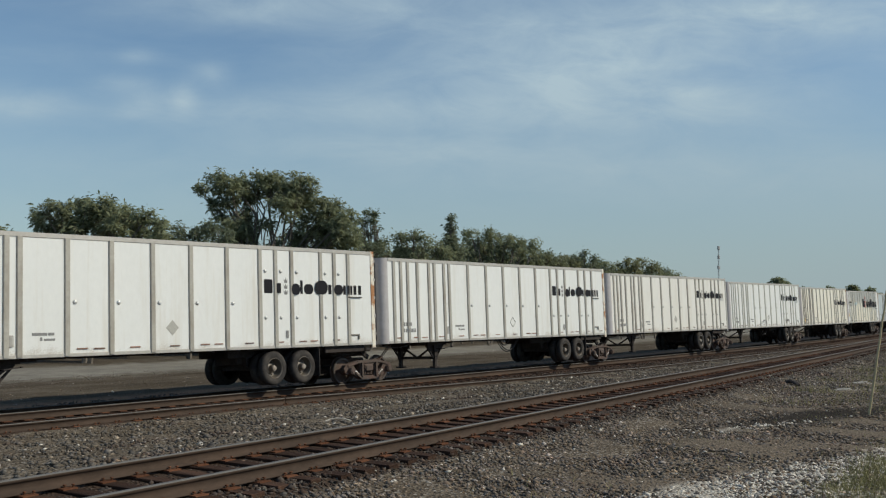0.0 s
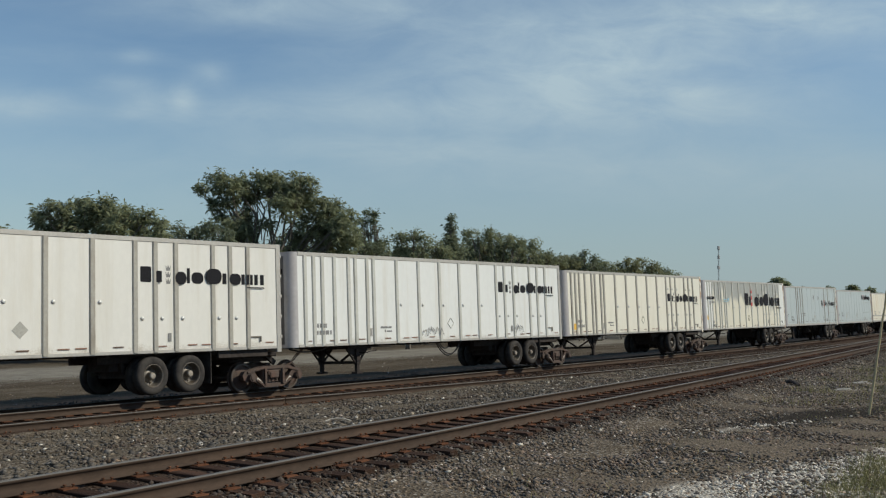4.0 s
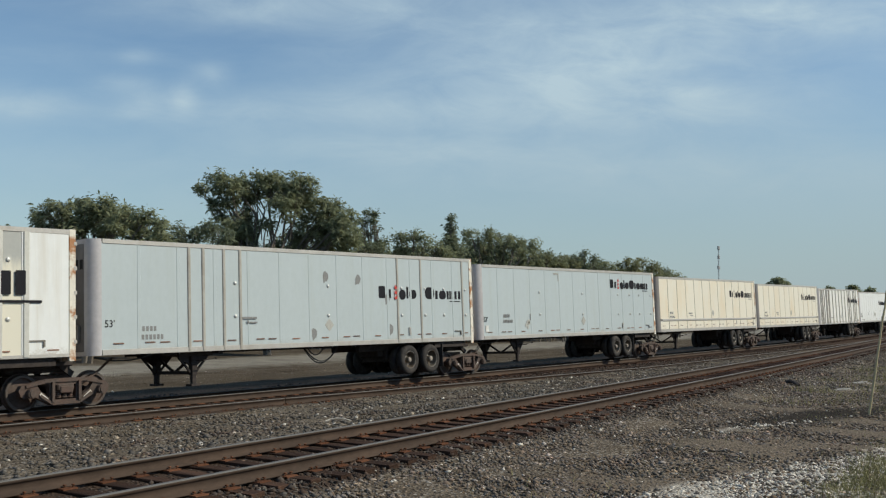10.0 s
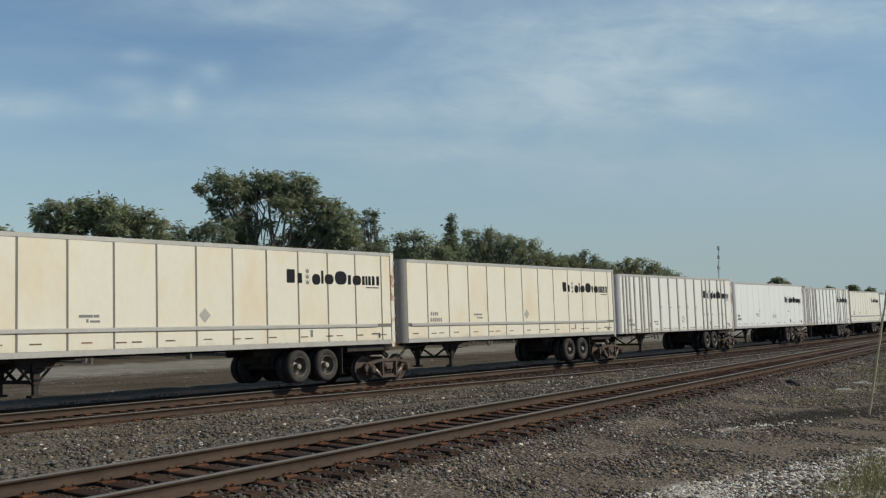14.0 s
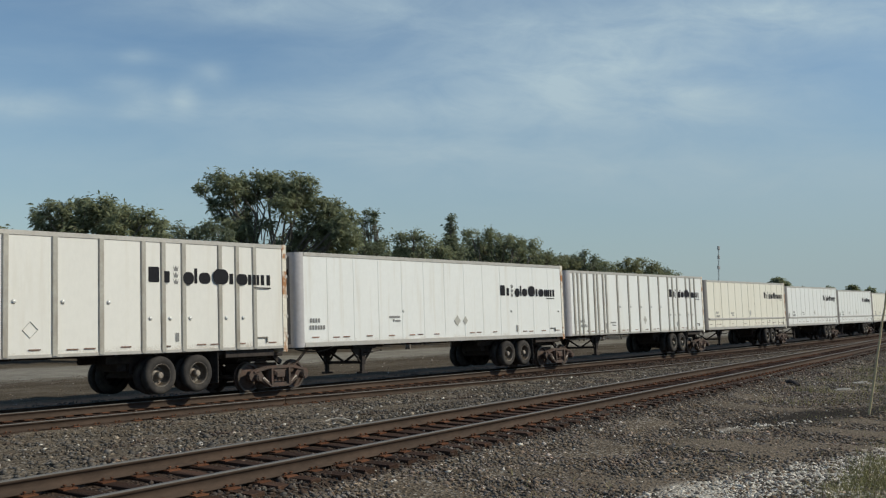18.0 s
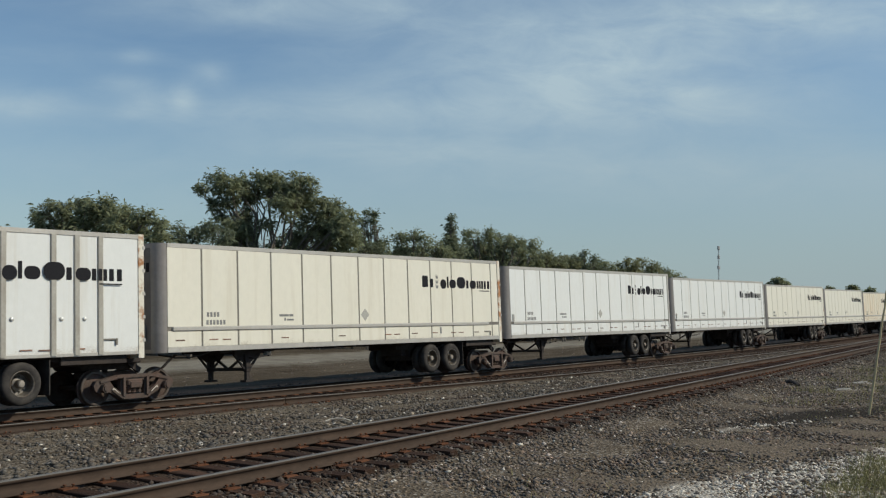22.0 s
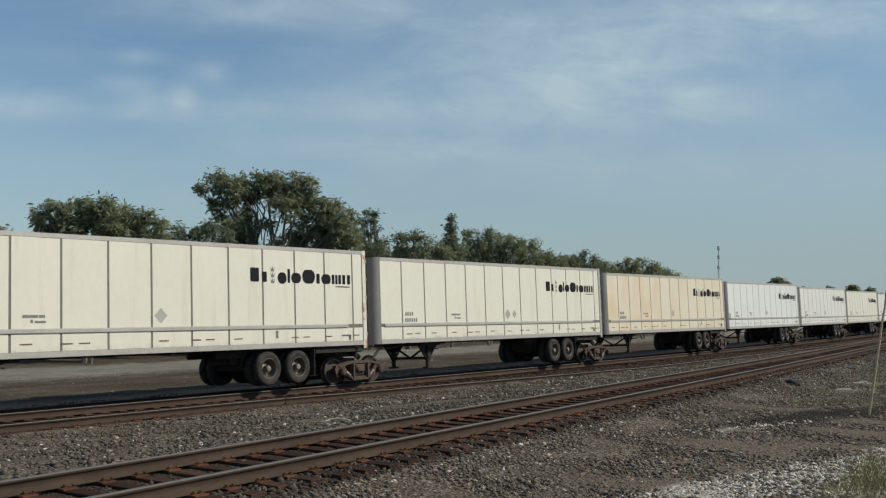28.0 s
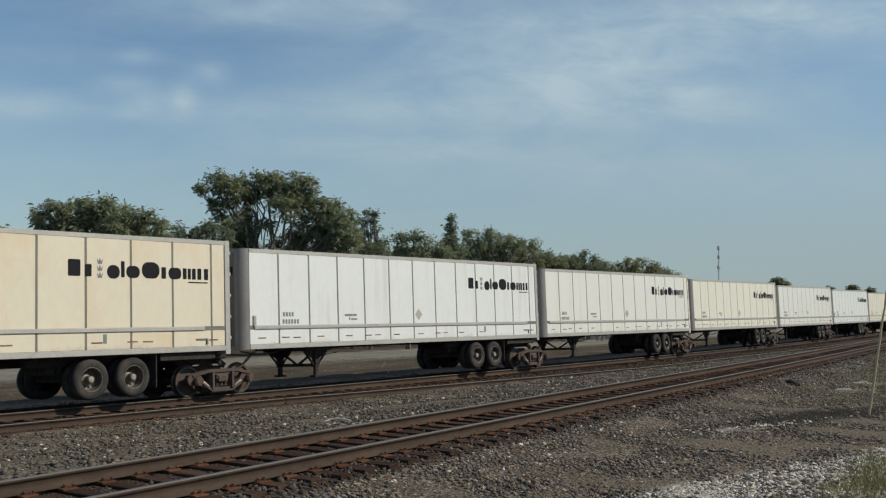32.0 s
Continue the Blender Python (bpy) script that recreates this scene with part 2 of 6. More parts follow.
M_BLUE = material("faded_blue_mark", (0.36, 0.58, 0.68), 0.5, vary=0.2)
M_HUB = material("worn_hub", (0.34, 0.30, 0.25), 0.6, 0.1, vary=0.25, grain=14, stain=(0.16, 0.12, 0.09), stain_at=(0.45, 0.7), stain_scale=6)
M_POST_LIGHT = material("bare_side_post", (0.56, 0.55, 0.50), 0.5, 0.15, vary=0.1, grain=10, stain=(0.42, 0.40, 0.35), stain_at=(0.5, 0.8), stain_scale=2.0, stain_stretch=(1, 1, 0.4))
M_CHROME = material("bright_stud", (0.62, 0.62, 0.60), 0.45, 0.3, vary=0.1)
M_PLACARD = material("grey_placard", (0.43, 0.42, 0.38), 0.55, vary=0.2, grain=30)
M_RAIL_HEAD = material("worn_rail_head", (0.125, 0.118, 0.108), 0.75, 0.0, vary=0.12, grain=30, stretch=(0.1, 1, 1))
M_RAIL = material("rusty_rail", (0.066, 0.047, 0.036), 0.85, vary=0.25, grain=16, stretch=(0.3, 1, 1), stain=(0.088, 0.060, 0.044), stain_at=(0.45, 0.75), bump=0.2, spec=0.12)
M_TIE = material("weathered_tie", (0.058, 0.034, 0.024), 0.9, vary=0.35, grain=12, stretch=(4, 0.6, 4), random_ob=0.4, stain=(0.085, 0.045, 0.028), stain_at=(0.47, 0.72), bump=0.5, spec=0.12)
M_PLATE = material("rusty_tie_plate", (0.15, 0.066, 0.036), 0.9, vary=0.3, grain=22, random_ob=0.25, bump=0.3, spec=0.12)
M_STONE = material("ballast_stone", (0.138, 0.117, 0.092), 0.9, vary=0.25, grain=30, island=0.7, speck=3.2, stain=(0.108, 0.078, 0.060), stain_at=(0.5, 0.62), stain_scale=0.5, spec=0.12)
M_STONE_FIELD = material("brown_field_gravel", (0.190, 0.145, 0.106), 0.9, vary=0.25, grain=30, island=0.75, speck=3.0, stain=(0.178, 0.132, 0.104), stain_at=(0.48, 0.62), stain_scale=0.7, spec=0.12)
M_STONE_RUST = material("rust_stained_ballast", (0.075, 0.053, 0.041), 0.9, vary=0.3, grain=30, island=0.6, speck=2.6, spec=0.12)
M_WHITE_STONE = material("pale_limestone_gravel", (0.62, 0.575, 0.50), 0.9, vary=0.2, grain=30, island=0.35, spec=0.12)
M_BARK = material("tree_bark", (0.19, 0.165, 0.135), 0.9, vary=0.35, grain=10, stretch=(1, 1, 0.3), bump=0.5)
M_NOSE = material("dull_aluminium_nose", (0.47, 0.45, 0.455), 0.6, 0.05, vary=0.1, grain=8, stain=(0.36, 0.33, 0.32), stain_at=(0.45, 0.8), stain_scale=1.2, stain_stretch=(1, 1, 0.3))
M_NOSE_DARK = material("grimy_nose_corner", (0.25, 0.235, 0.225), 0.6, 0.05, vary=0.12, grain=8, stain=(0.17, 0.15, 0.14), stain_at=(0.45, 0.8), stain_scale=1.2, stain_stretch=(1, 1, 0.3))
# the front face's shade between trailers is put into this dark colour
M_NOSE_FACE = material("shaded_nose_panel", (0.13, 0.125, 0.13), 0.6, 0.0, vary=0.15, grain=6, stain=(0.08, 0.075, 0.072), stain_at=(0.45, 0.75), stain_scale=1.0)
M_WOOD = material("weathered_stake", (0.52, 0.43, 0.25), 0.8, vary=0.2, grain=14, stretch=(4, 4, 0.4))
M_MAST = material("galvanised_mast", (0.33, 0.33, 0.33), 0.6, 0.3, vary=0.2)
M_GRASS = material("dry_grass", (0.27, 0.25, 0.10), 0.8, vary=0.3, grain=5, island=0.45)
M_HOSE = material("rubber_hose", (0.05, 0.05, 0.05), 0.7, vary=0.2)
M_CONC = material("pale_concrete", (0.25, 0.235, 0.205), 0.85, vary=0.15, grain=8, stain=(0.3, 0.27, 0.23), stain_at=(0.5, 0.8))


def leaf_material(name, base, dark):
    """Leaves let some light through."""
    m = material(name, base, 0.6, vary=0.2, grain=2.0, large=0.35, island=0.22, stain=dark, stain_at=(0.45, 0.7), stain_scale=0.5, spec=0.1)
    t = m.node_tree
    bsdf, out = t.nodes["Principled BSDF"], t.nodes["Material Output"]
    tr = t.nodes.new("ShaderNodeBsdfTranslucent")
    t.links.new(bsdf.inputs["Base Color"].links[0].from_socket, tr.inputs["Color"])
    mx = t.nodes.new("ShaderNodeMixShader")
    mx.inputs[0].default_value = 0.55
    t.links.new(bsdf.outputs[0], mx.inputs[1])
    t.links.new(tr.outputs[0], mx.inputs[2])
    t.links.new(mx.outputs[0], out.inputs["Surface"])
    return m


M_LEAF = leaf_material("green_leaves", (0.285, 0.312, 0.190), (0.245, 0.272, 0.163))
M_LEAF_DARK = leaf_material("dark_green_leaves", (0.220, 0.252, 0.165), (0.19, 0.222, 0.145))
M_LEAF_OLIVE = leaf_material("olive_leaves", (0.275, 0.282, 0.158), (0.23, 0.242, 0.132))


def ground_material():
    m = bpy.data.materials.new("gravel_ground")
    m.use_nodes = True
    t = m.node_tree
    L = t.links.new
    bsdf = t.nodes["Principled BSDF"]
    bsdf.inputs["Roughness"].default_value = 0.95
    bsdf.inputs["Specular IOR Level"].default_value = 0.03
    co = t.nodes.new("ShaderNodeTexCoord")
    vor = nd(t, "ShaderNodeTexVoronoi", Scale=22.0)
    L(co.outputs["Object"], vor.inputs["Vector"])
    bw = t.nodes.new("ShaderNodeSeparateColor")
    L(vor.outputs["Color"], bw.inputs[0])
    stones = ramp(t, [(0.0, (0.080, 0.065, 0.050)), (0.5, (0.125, 0.102, 0.078)), (0.86, (0.180, 0.153, 0.122)), (1.0, (0.30, 0.28, 0.25))])
    L(bw.outputs[0], stones.inputs[0])
    big = nd(t, "ShaderNodeTexNoise", Scale=0.35, Detail=6.0, Roughness=0.6)
    L(co.outputs["Object"], big.inputs["Vector"])
    tone = ramp(t, [(0.3, (0.72, 0.68, 0.62)), (0.5, (1, 0.99, 0.97)), (0.72, (1.2, 1.16, 1.08))])
    L(big.outputs["Fac"], tone.inputs[0])
    mul = t.nodes.new("ShaderNodeMix")
    mul.data_type, mul.blend_type = "RGBA", "MULTIPLY"
    mul.inputs[0].default_value = 1.0
    L(stones.outputs[0], mul.inputs[6])
    L(tone.outputs[0], mul.inputs[7])
    # the beaten yard beyond the tracks is finer and paler
    att = t.nodes.new("ShaderNodeAttribute")
    att.attribute_name = "yard"
    dust = nd(t, "ShaderNodeTexNoise", Scale=0.8, Detail=8.0, Roughness=0.65)
    mpd = t.nodes.new("ShaderNodeMapping")
    mpd.inputs["Scale"].default_value = (0.25, 1.0, 1.0)
    L(co.outputs["Object"], mpd.inputs[0])
    L(mpd.outputs[0], dust.inputs["Vector"])
    pale = ramp(t, [(0.32, (0.044, 0.034, 0.024)), (0.5, (0.076, 0.062, 0.045)), (0.68, (0.14, 0.12, 0.093))])
    L(dust.outputs["Fac"], pale.inputs[0])
    mx = t.nodes.new("ShaderNodeMix")
    mx.data_type = "RGBA"
    some = nd(t, "ShaderNodeMath", i1=0.74)
    some.operation = "MULTIPLY"
    L(att.outputs["Fac"], some.inputs[0])
    L(some.outputs[0], mx.inputs[0])
    L(mul.outputs[2], mx.inputs[6])
    L(pale.outputs[0], mx.inputs[7])
    last = mx.outputs[2]
    # one of these is a warm brown painted along the train's shadow to lighten it
    for name, stops in (("soil", [(0.3, (0.095, 0.075, 0.055)), (0.55, (0.175, 0.143, 0.109)), (0.72, (0.29, 0.245, 0.192))]), ("rust", [(0.3, (0.045, 0.032, 0.025)), (0.7, (0.088, 0.062, 0.047))]), ("road", [(0.3, (0.17, 0.155, 0.128)), (0.7, (0.30, 0.28, 0.24))]), ("lime", [(0.3, (0.22, 0.195, 0.16)), (0.65, (0.55, 0.51, 0.44))]),
                        ("warm_shade", [(0.3, (0.23, 0.138, 0.086)), (0.7, (0.32, 0.205, 0.135))]), ("dirt", [(0.3, (0.026, 0.022, 0.018)), (0.7, (0.055, 0.047, 0.039))])):
        at = t.nodes.new("ShaderNodeAttribute")
        at.attribute_name = name
        nz = nd(t, "ShaderNodeTexNoise", Scale=9.0 if name != "road" else 0.7, Detail=8.0, Roughness=0.7)
        L(co.outputs["Object"], nz.inputs["Vector"])
        edge = nd(t, "ShaderNodeMath", i2=0.0)
        edge.operation = "MULTIPLY_ADD"
        edge.inputs[1].default_value = 1.6
        L(at.outputs["Fac"], edge.inputs[0])
        nb = nd(t, "ShaderNodeTexNoise", Scale=1.6, Detail=7.0, Roughness=0.7)
        L(co.outputs["Object"], nb.inputs["Vector"])
        sh = nd(t, "ShaderNodeMath", i1=-0.75)
        sh.operation = "ADD"
        L(nb.outputs["Fac"], sh.inputs[0])
        L(sh.outputs[0], edge.inputs[2])
        cut = ramp(t, [(0.0, (0, 0, 0)), (0.55, (1, 1, 1))])
        L(edge.outputs[0], cut.inputs[0])
        tint = ramp(t, stops)
        L(nz.outputs["Fac"], tint.inputs[0])
        m2 = t.nodes.new("ShaderNodeMix")
        m2.data_type = "RGBA"
        L(cut.outputs[0], m2.inputs[0])
        L(last, m2.inputs[6])
        L(tint.outputs[0], m2.inputs[7])
        last = m2.outputs[2]
    L(last, bsdf.inputs["Base Color"])
    b = nd(t, "ShaderNodeBump", Strength=0.9, Distance=0.03)
    L(vor.outputs["Distance"], b.inputs["Height"])
    L(b.outputs[0], bsdf.inputs["Normal"])
    return m


M_GROUND = ground_material()

# ---- building helpers ----


def mesh_of(name, bm, mat, smooth=False):
    me = bpy.data.meshes.new(name)
    bm.to_mesh(me)
    bm.free()
    for mm in (mat if isinstance(mat, (list, tuple)) else [mat]):
        me.materials.append(mm)
    if smooth:
        me.shade_smooth()
    return me


def hold(name, me, parent, label="", at=None):
    """Links a mesh as one part under its parent."""
    ob = new(name, me)
    ob.parent = parent
    if at is not None:
        ob.matrix_basis = at
    if label:
        tagged(ob, label)
    return ob


def part(name, bm, mat, parent, label="", at=None, smooth=False):
    return hold(name, mesh_of(name, bm, mat, smooth), parent, label, at)


def thing(name, label, category, group="", m=None, kind=""):
    ob = new(name)
    ob.empty_display_size = 0.3
    if m is not None:
        ob.matrix_basis = m
    return tagged(ob, label, category, group, kind)


def box(bm, x0, x1, y0, y1, z0, z1, bevel=0.0):
    r = bmesh.ops.create_cube(bm, size=1.0, matrix=Matrix.Translation(((x0 + x1) / 2, (y0 + y1) / 2, (z0 + z1) / 2))
                              @ Matrix.Diagonal((x1 - x0, y1 - y0, z1 - z0, 1)))
    if bevel:
        es = {e for v in r["verts"] for e in v.link_edges}
        bmesh.ops.bevel(bm, geom=list(es), offset=bevel, segments=1, affect="EDGES")
    return bm


def boxes(rows, bevel=0.0):
    bm = bmesh.new()
    for r in rows:
        box(bm, *r, bevel=bevel)
    return bm


def beam(bm, a, b, w, h):
    """A square bar from a to b."""
    a, b = Vector(a), Vector(b)
    d = b - a
    m = Matrix.Translation((a + b) / 2) @ d.to_track_quat("Z", "Y").to_matrix().to_4x4() @ Matrix.Diagonal((w, h, d.length, 1))
    bmesh.ops.create_cube(bm, size=1.0, matrix=m)
    return bm


def tube(bm, a, b, r0, r1=None, seg=10, caps=True):
    a, b = Vector(a), Vector(b)
    d = b - a
    m = Matrix.Translation((a + b) / 2) @ d.to_track_quat("Z", "Y").to_matrix().to_4x4()
    bmesh.ops.create_cone(bm, cap_ends=caps, segments=seg, radius1=r0, radius2=r0 if r1 is None else r1, depth=d.length, matrix=m)
    return bm


def pipe(bm, pts, r, seg=6):
    """A bent round bar or hose through the points, in one piece."""
    pts = [Vector(p) for p in pts]
    rings = []
    for i, p in enumerate(pts):
        d = (pts[min(i + 1, len(pts) - 1)] - pts[max(i - 1, 0)]).normalized()
        a = d.orthogonal().normalized() if not rings else (side - d * side.dot(d)).normalized()
        side = a
        b = d.cross(a)
        rings.append([bm.verts.new(p + (a * math.cos(2 * math.pi * k / seg) + b * math.sin(2 * math.pi * k / seg)) * r) for k in range(seg)])
    for a, b in zip(rings, rings[1:]):
        for k in range(seg):
            bm.faces.new((a[k], a[(k + 1) % seg], b[(k + 1) % seg], b[k]))
    bm.faces.new(rings[-1])
    bm.faces.new(list(reversed(rings[0])))
    bmesh.ops.recalc_face_normals(bm, faces=bm.faces[:])
    return bm


def lathe(bm, profile, seg=28, caps=True):
    """Turns (radius, y) points round the y axis."""
    rings = []
    for r, y in profile:
        rings.append([bm.verts.new((r * math.cos(2 * math.pi * i / seg), y, r * math.sin(2 * math.pi * i / seg))) for i in range(seg)])
    for a, b in zip(rings, rings[1:]):
        for i in range(seg):
            bm.faces.new((a[i], a[(i + 1) % seg], b[(i + 1) % seg], b[i]))
    if profile[0][0] > 0 and caps is True:
        bm.faces.new(list(reversed(rings[0])))
    if profile[-1][0] > 0 and caps:
        bm.faces.new(rings[-1])
    bmesh.ops.recalc_face_normals(bm, faces=bm.faces[:])
    return bm


def flat(bm, pts, y, depth=0.004):
    """A thin plate in the xz plane with its face towards -y."""
    f = bm.faces.new([bm.verts.new((x, y, z)) for x, z in pts])
    r = bmesh.ops.extrude_face_region(bm, geom=[f])
    bmesh.ops.translate(bm, verts=[v for v in r["geom"] if isinstance(v, bmesh.types.BMVert)], vec=(0, depth, 0))
    bmesh.ops.recalc_face_normals(bm, faces=bm.faces[:])
    return bm


def raw_mesh(name, verts, faces, mat):
    """A mesh from numpy arrays; every face has the same number of corners."""
    me = bpy.data.meshes.new(name)
    n, c = faces.shape
    me.vertices.add(len(verts))
    me.vertices.foreach_set("co", verts.astype(np.float32).ravel())
    me.loops.add(n * c)
    me.loops.foreach_set("vertex_index", faces.astype(np.int32).ravel())
    me.polygons.add(n)
    me.polygons.foreach_set("loop_start", np.arange(0, n * c, c, dtype=np.int32))
    me.update(calc_edges=True)
    me.validate()
    me.materials.append(mat)
    return me


# ---- the two tracks ----
RADIUS, CURVE_X = 1087.0, -40.0
MAIN_Y = 21.656
CANT = -2.97                       # degrees: the curve's outer rail, nearest the camera, lies highest
RAIL_OFF = 0.7525
FALL = math.tan(radians(-CANT))
SHOULDER = 3.15                    # how far the main bed reaches towards the siding


def canted(m):
    """A pose on the main track leaned with its cant about the outer rail's head."""
    return m @ pose(0, -RAIL_OFF, 0) @ pose(0, 0, 0, CANT) @ pose(0, RAIL_OFF, 0)


def main_at(s):
    """A place and the heading (radians) on the main track's centre line, s metres along it."""
    a = max(0.0, (s - CURVE_X) / RADIUS)
    if a == 0.0:
        return s, MAIN_Y, 0.0
    return CURVE_X + RADIUS * math.sin(a), MAIN_Y + RADIUS * (1 - math.cos(a)), a


def main_y(x):
    d = np.clip(np.asarray(x, float) - CURVE_X, 0, 600)
    y = MAIN_Y + RADIUS - np.sqrt(RADIUS ** 2 - d ** 2)
    return y + np.clip(np.asarray(x, float) - CURVE_X - 600, 0, None) * 0.66


def near_y(x):
    x = np.asarray(x, float)
    xc = np.clip(x, -80, None)
    return np.minimum(9.05 + 0.13644 * xc + 0.000205 * xc ** 2, main_y(x) - 4.3)


def near_z(x):
    return 0.611 - 0.00247 * np.clip(np.asarray(x, float), -40, 160)


def smooth(a, b, v):
    t = np.clip((v - a) / (b - a), 0, 1)
    return t * t * (3 - 2 * t)


def ground_z(x, y):
    """The height of the ground: the near bed, the slope between, the main bed, the lower yard beyond."""
    x, y = np.asarray(x, float), np.asarray(y, float)
    ny, my, nz = near_y(x), main_y(x), near_z(x)
    dn, dm = y - ny, y - my
    bed = nz - 0.265
    front = bed + 0.052 * smooth(-1.5, -1.1, dn) - 0.11 * smooth(-1.35, -2.6, dn)
    inner = 0.022 * smooth(0.72, 0.62, np.abs(dn))
    front = front - inner
    bed = bed + 0.052 * smooth(1.4, 1.0, dn) - inner
    span = np.maximum(my - ny - 1.4 - SHOULDER, 0.5)
    t = np.clip((dn - 1.4) / span, 0, 1)
    lean = -FALL * (np.clip(dm, -1.6, 1.6) + RAIL_OFF)
    mid = bed + (-0.222 + lean - bed) * t - 0.10 * np.sin(np.pi * t)
    far = -0.222 + lean - (0.198 - FALL * (1.6 + RAIL_OFF)) * smooth(1.6, 3.4, dm)
    z = np.where(dn < 0, front, np.where(dm < -SHOULDER, mid, np.where(dm < 1.6, -0.222 + lean, far)))
    return z


def build_ground():
    xs = np.concatenate([[-3000, -1200, -500, -200, -120], np.arange(-80, -10, 4), np.arange(-10, 70, 0.5), np.arange(70, 160, 2),
                         np.arange(160, 420, 10), [420, 600, 1000, 1800, 3000]])
    near = [-3000, -1000, -300, -100, -60, -40, -25] + [-18 + 0.25 * i for i in range(57)] + [-3.6, -3.2, -2.9, -2.6, -2.3, -2.0, -1.7, -1.45, -1.25, -1.05, -0.7]
    frac = [0.0, 0.5, 1.0]
    mids = list(np.linspace(0, 1, 22))
    far = [-SHOULDER, -2.85, -2.5, -2.1, -1.6, -0.8, 0, 0.8, 1.6, 2.1, 2.7, 3.3, 3.8, 4.5, 6, 8, 10, 13, 16, 20, 25, 32, 50, 100, 300, 1000, 3000]
    cols = []
    ny, my = near_y(xs), main_y(xs)
    for o in near:
        cols.append(ny + o)
    for f in frac:
        cols.append(ny + 1.4 * f)
    for f in mids[1:-1]:
        cols.append(ny + 1.4 + (my - SHOULDER - ny - 1.4) * f)
    for o in far:
        cols.append(my + o)
    Y = np.array(cols)
    X = np.repeat(xs[None, :], len(Y), 0)
    Z = ground_z(X, Y)
    nv, nu = X.shape
    jit = np.array([[noise.noise((x * 0.9, y * 0.9, 3.1)) for x, y in zip(rx, ry)] for rx, ry in zip(X, Y)])
    dn = np.abs(Y - near_y(X))
    dm = np.abs(Y - main_y(X))
    Z = Z + jit * 0.06 * smooth(1.3, 2.4, dn) * smooth(1.5, 2.5, dm)
    verts = np.stack([X, Y, Z], -1).reshape(-1, 3)
    i = np.arange(nv * nu).reshape(nv, nu)
    faces = np.stack([i[:-1, :-1], i[:-1, 1:], i[1:, 1:], i[1:, :-1]], -1).reshape(-1, 4)
    me = raw_mesh("ground", verts, faces, M_GROUND)
    yard = me.attributes.new("yard", "FLOAT", "POINT")
    yard.data.foreach_set("value", smooth(2.4, 3.8, Y - main_y(X)).astype(np.float32).ravel())
    dm = Y - main_y(X)
    road = smooth(12.4, 14.0, dm) * smooth(20.5, 18.5, dm)
    # a band of spilt limestone, two lesser streaks and a dark bare patch near the camera's side
    line = 5.95 - 0.16 * (X - 11.3)
    lime = smooth(0.5, -0.3, Y - line) * smooth(-2.6, -1.4, Y - line) * smooth(9.9, 12.5, X) * smooth(27, 22, X) * 0.85
    for cx, cy, rx, ry in ((19.2, 7.75, 1.5, 0.22), (30.0, 9.45, 0.7, 0.3), (32.9, 9.95, 1.0, 0.3)):
        lime = np.maximum(lime, 0.8 * np.exp(-((X - cx) / rx) ** 2 - ((Y - cy + 0.2 * (X - cx)) / ry) ** 2))
    dirt = 1.2 * np.exp(-((X - 22.2) / 3.2) ** 2 - ((Y - 7.55 + 0.22 * (X - 22.2)) / 0.6) ** 2)
    # strip where the train's shadow falls; its shade is warmed and lifted by colour
    warm_shade = smooth(0.9, 1.3, dm) * smooth(5.0, 4.0, dm) * 0.8
    dnn = Y - near_y(X)
    reach = 1.1 * smooth(24, 42, X)                # the rusty band widens where the spare rails stray
    rust = np.maximum(smooth(-3.1, -2.85, dm + reach) * smooth(1.6, 1.2, dm), smooth(-1.6, -1.25, dnn) * smooth(1.1, 0.8, dnn) * 0.85)
    soil = 0.62 * smooth(-2.6, -4.5, dnn)
    for key, val in (("soil", soil), ("rust", rust), ("warm_shade", warm_shade), ("road", road), ("lime", lime), ("dirt", dirt)):
        me.attributes.new(key, "FLOAT", "POINT").data.foreach_set("value", val.astype(np.float32).ravel())
    me.shade_smooth()
    tagged(new("ground", me), "grey crushed-stone ground sloping down to the main track, pale beaten yard beyond", "ground", kind="structure")


build_ground()

RAIL_PROFILE = [(-0.07, -0.172), (0.07, -0.172), (0.07, -0.160), (0.012, -0.138), (0.009, -0.045), (0.034, -0.036), (0.036, -0.010), (0.028, 0.0),
                (-0.028, 0.0), (-0.036, -0.010), (-0.034, -0.036), (-0.009, -0.045), (-0.012, -0.138), (-0.07, -0.160)]


def sweep(name, path, parent, label="", category=""):
    """A rail along a list of (x, y, z): worn head, rusty sides."""
    P = np.array(path)
    d = np.gradient(P[:, :2], axis=0)
    d /= np.linalg.norm(d, axis=1)[:, None]
    nrm = np.stack([d[:, 1], -d[:, 0]], 1)
    rows = []
    for u, w in RAIL_PROFILE:
        rows.append(np.stack([P[:, 0] + nrm[:, 0] * u, P[:, 1] + nrm[:, 1] * u, P[:, 2] + w], 1))
    V = np.stack(rows, 1)
    n, m = V.shape[:2]
    i = np.arange(n * m).reshape(n, m)
    j = np.roll(i, -1, 1)
    F = np.stack([i[:-1], j[:-1], j[1:], i[1:]], -1).reshape(-1, 4)
    me = raw_mesh(name, V.reshape(-1, 3), F, M_RAIL)
    me.materials.append(M_RAIL_HEAD)
    mi = np.zeros((n - 1, m), np.int32)
    mi[:, 6:9] = 1
    me.polygons.foreach_set("material_index", mi.ravel())
    ob = new(name, me)
    ob.parent = parent
    if label:
        tagged(ob, label, category)
    return ob


GAUGE = 1.505
TRACK_X = np.concatenate([np.arange(-70, 160, 2.0), np.arange(160, 401, 12.0)])


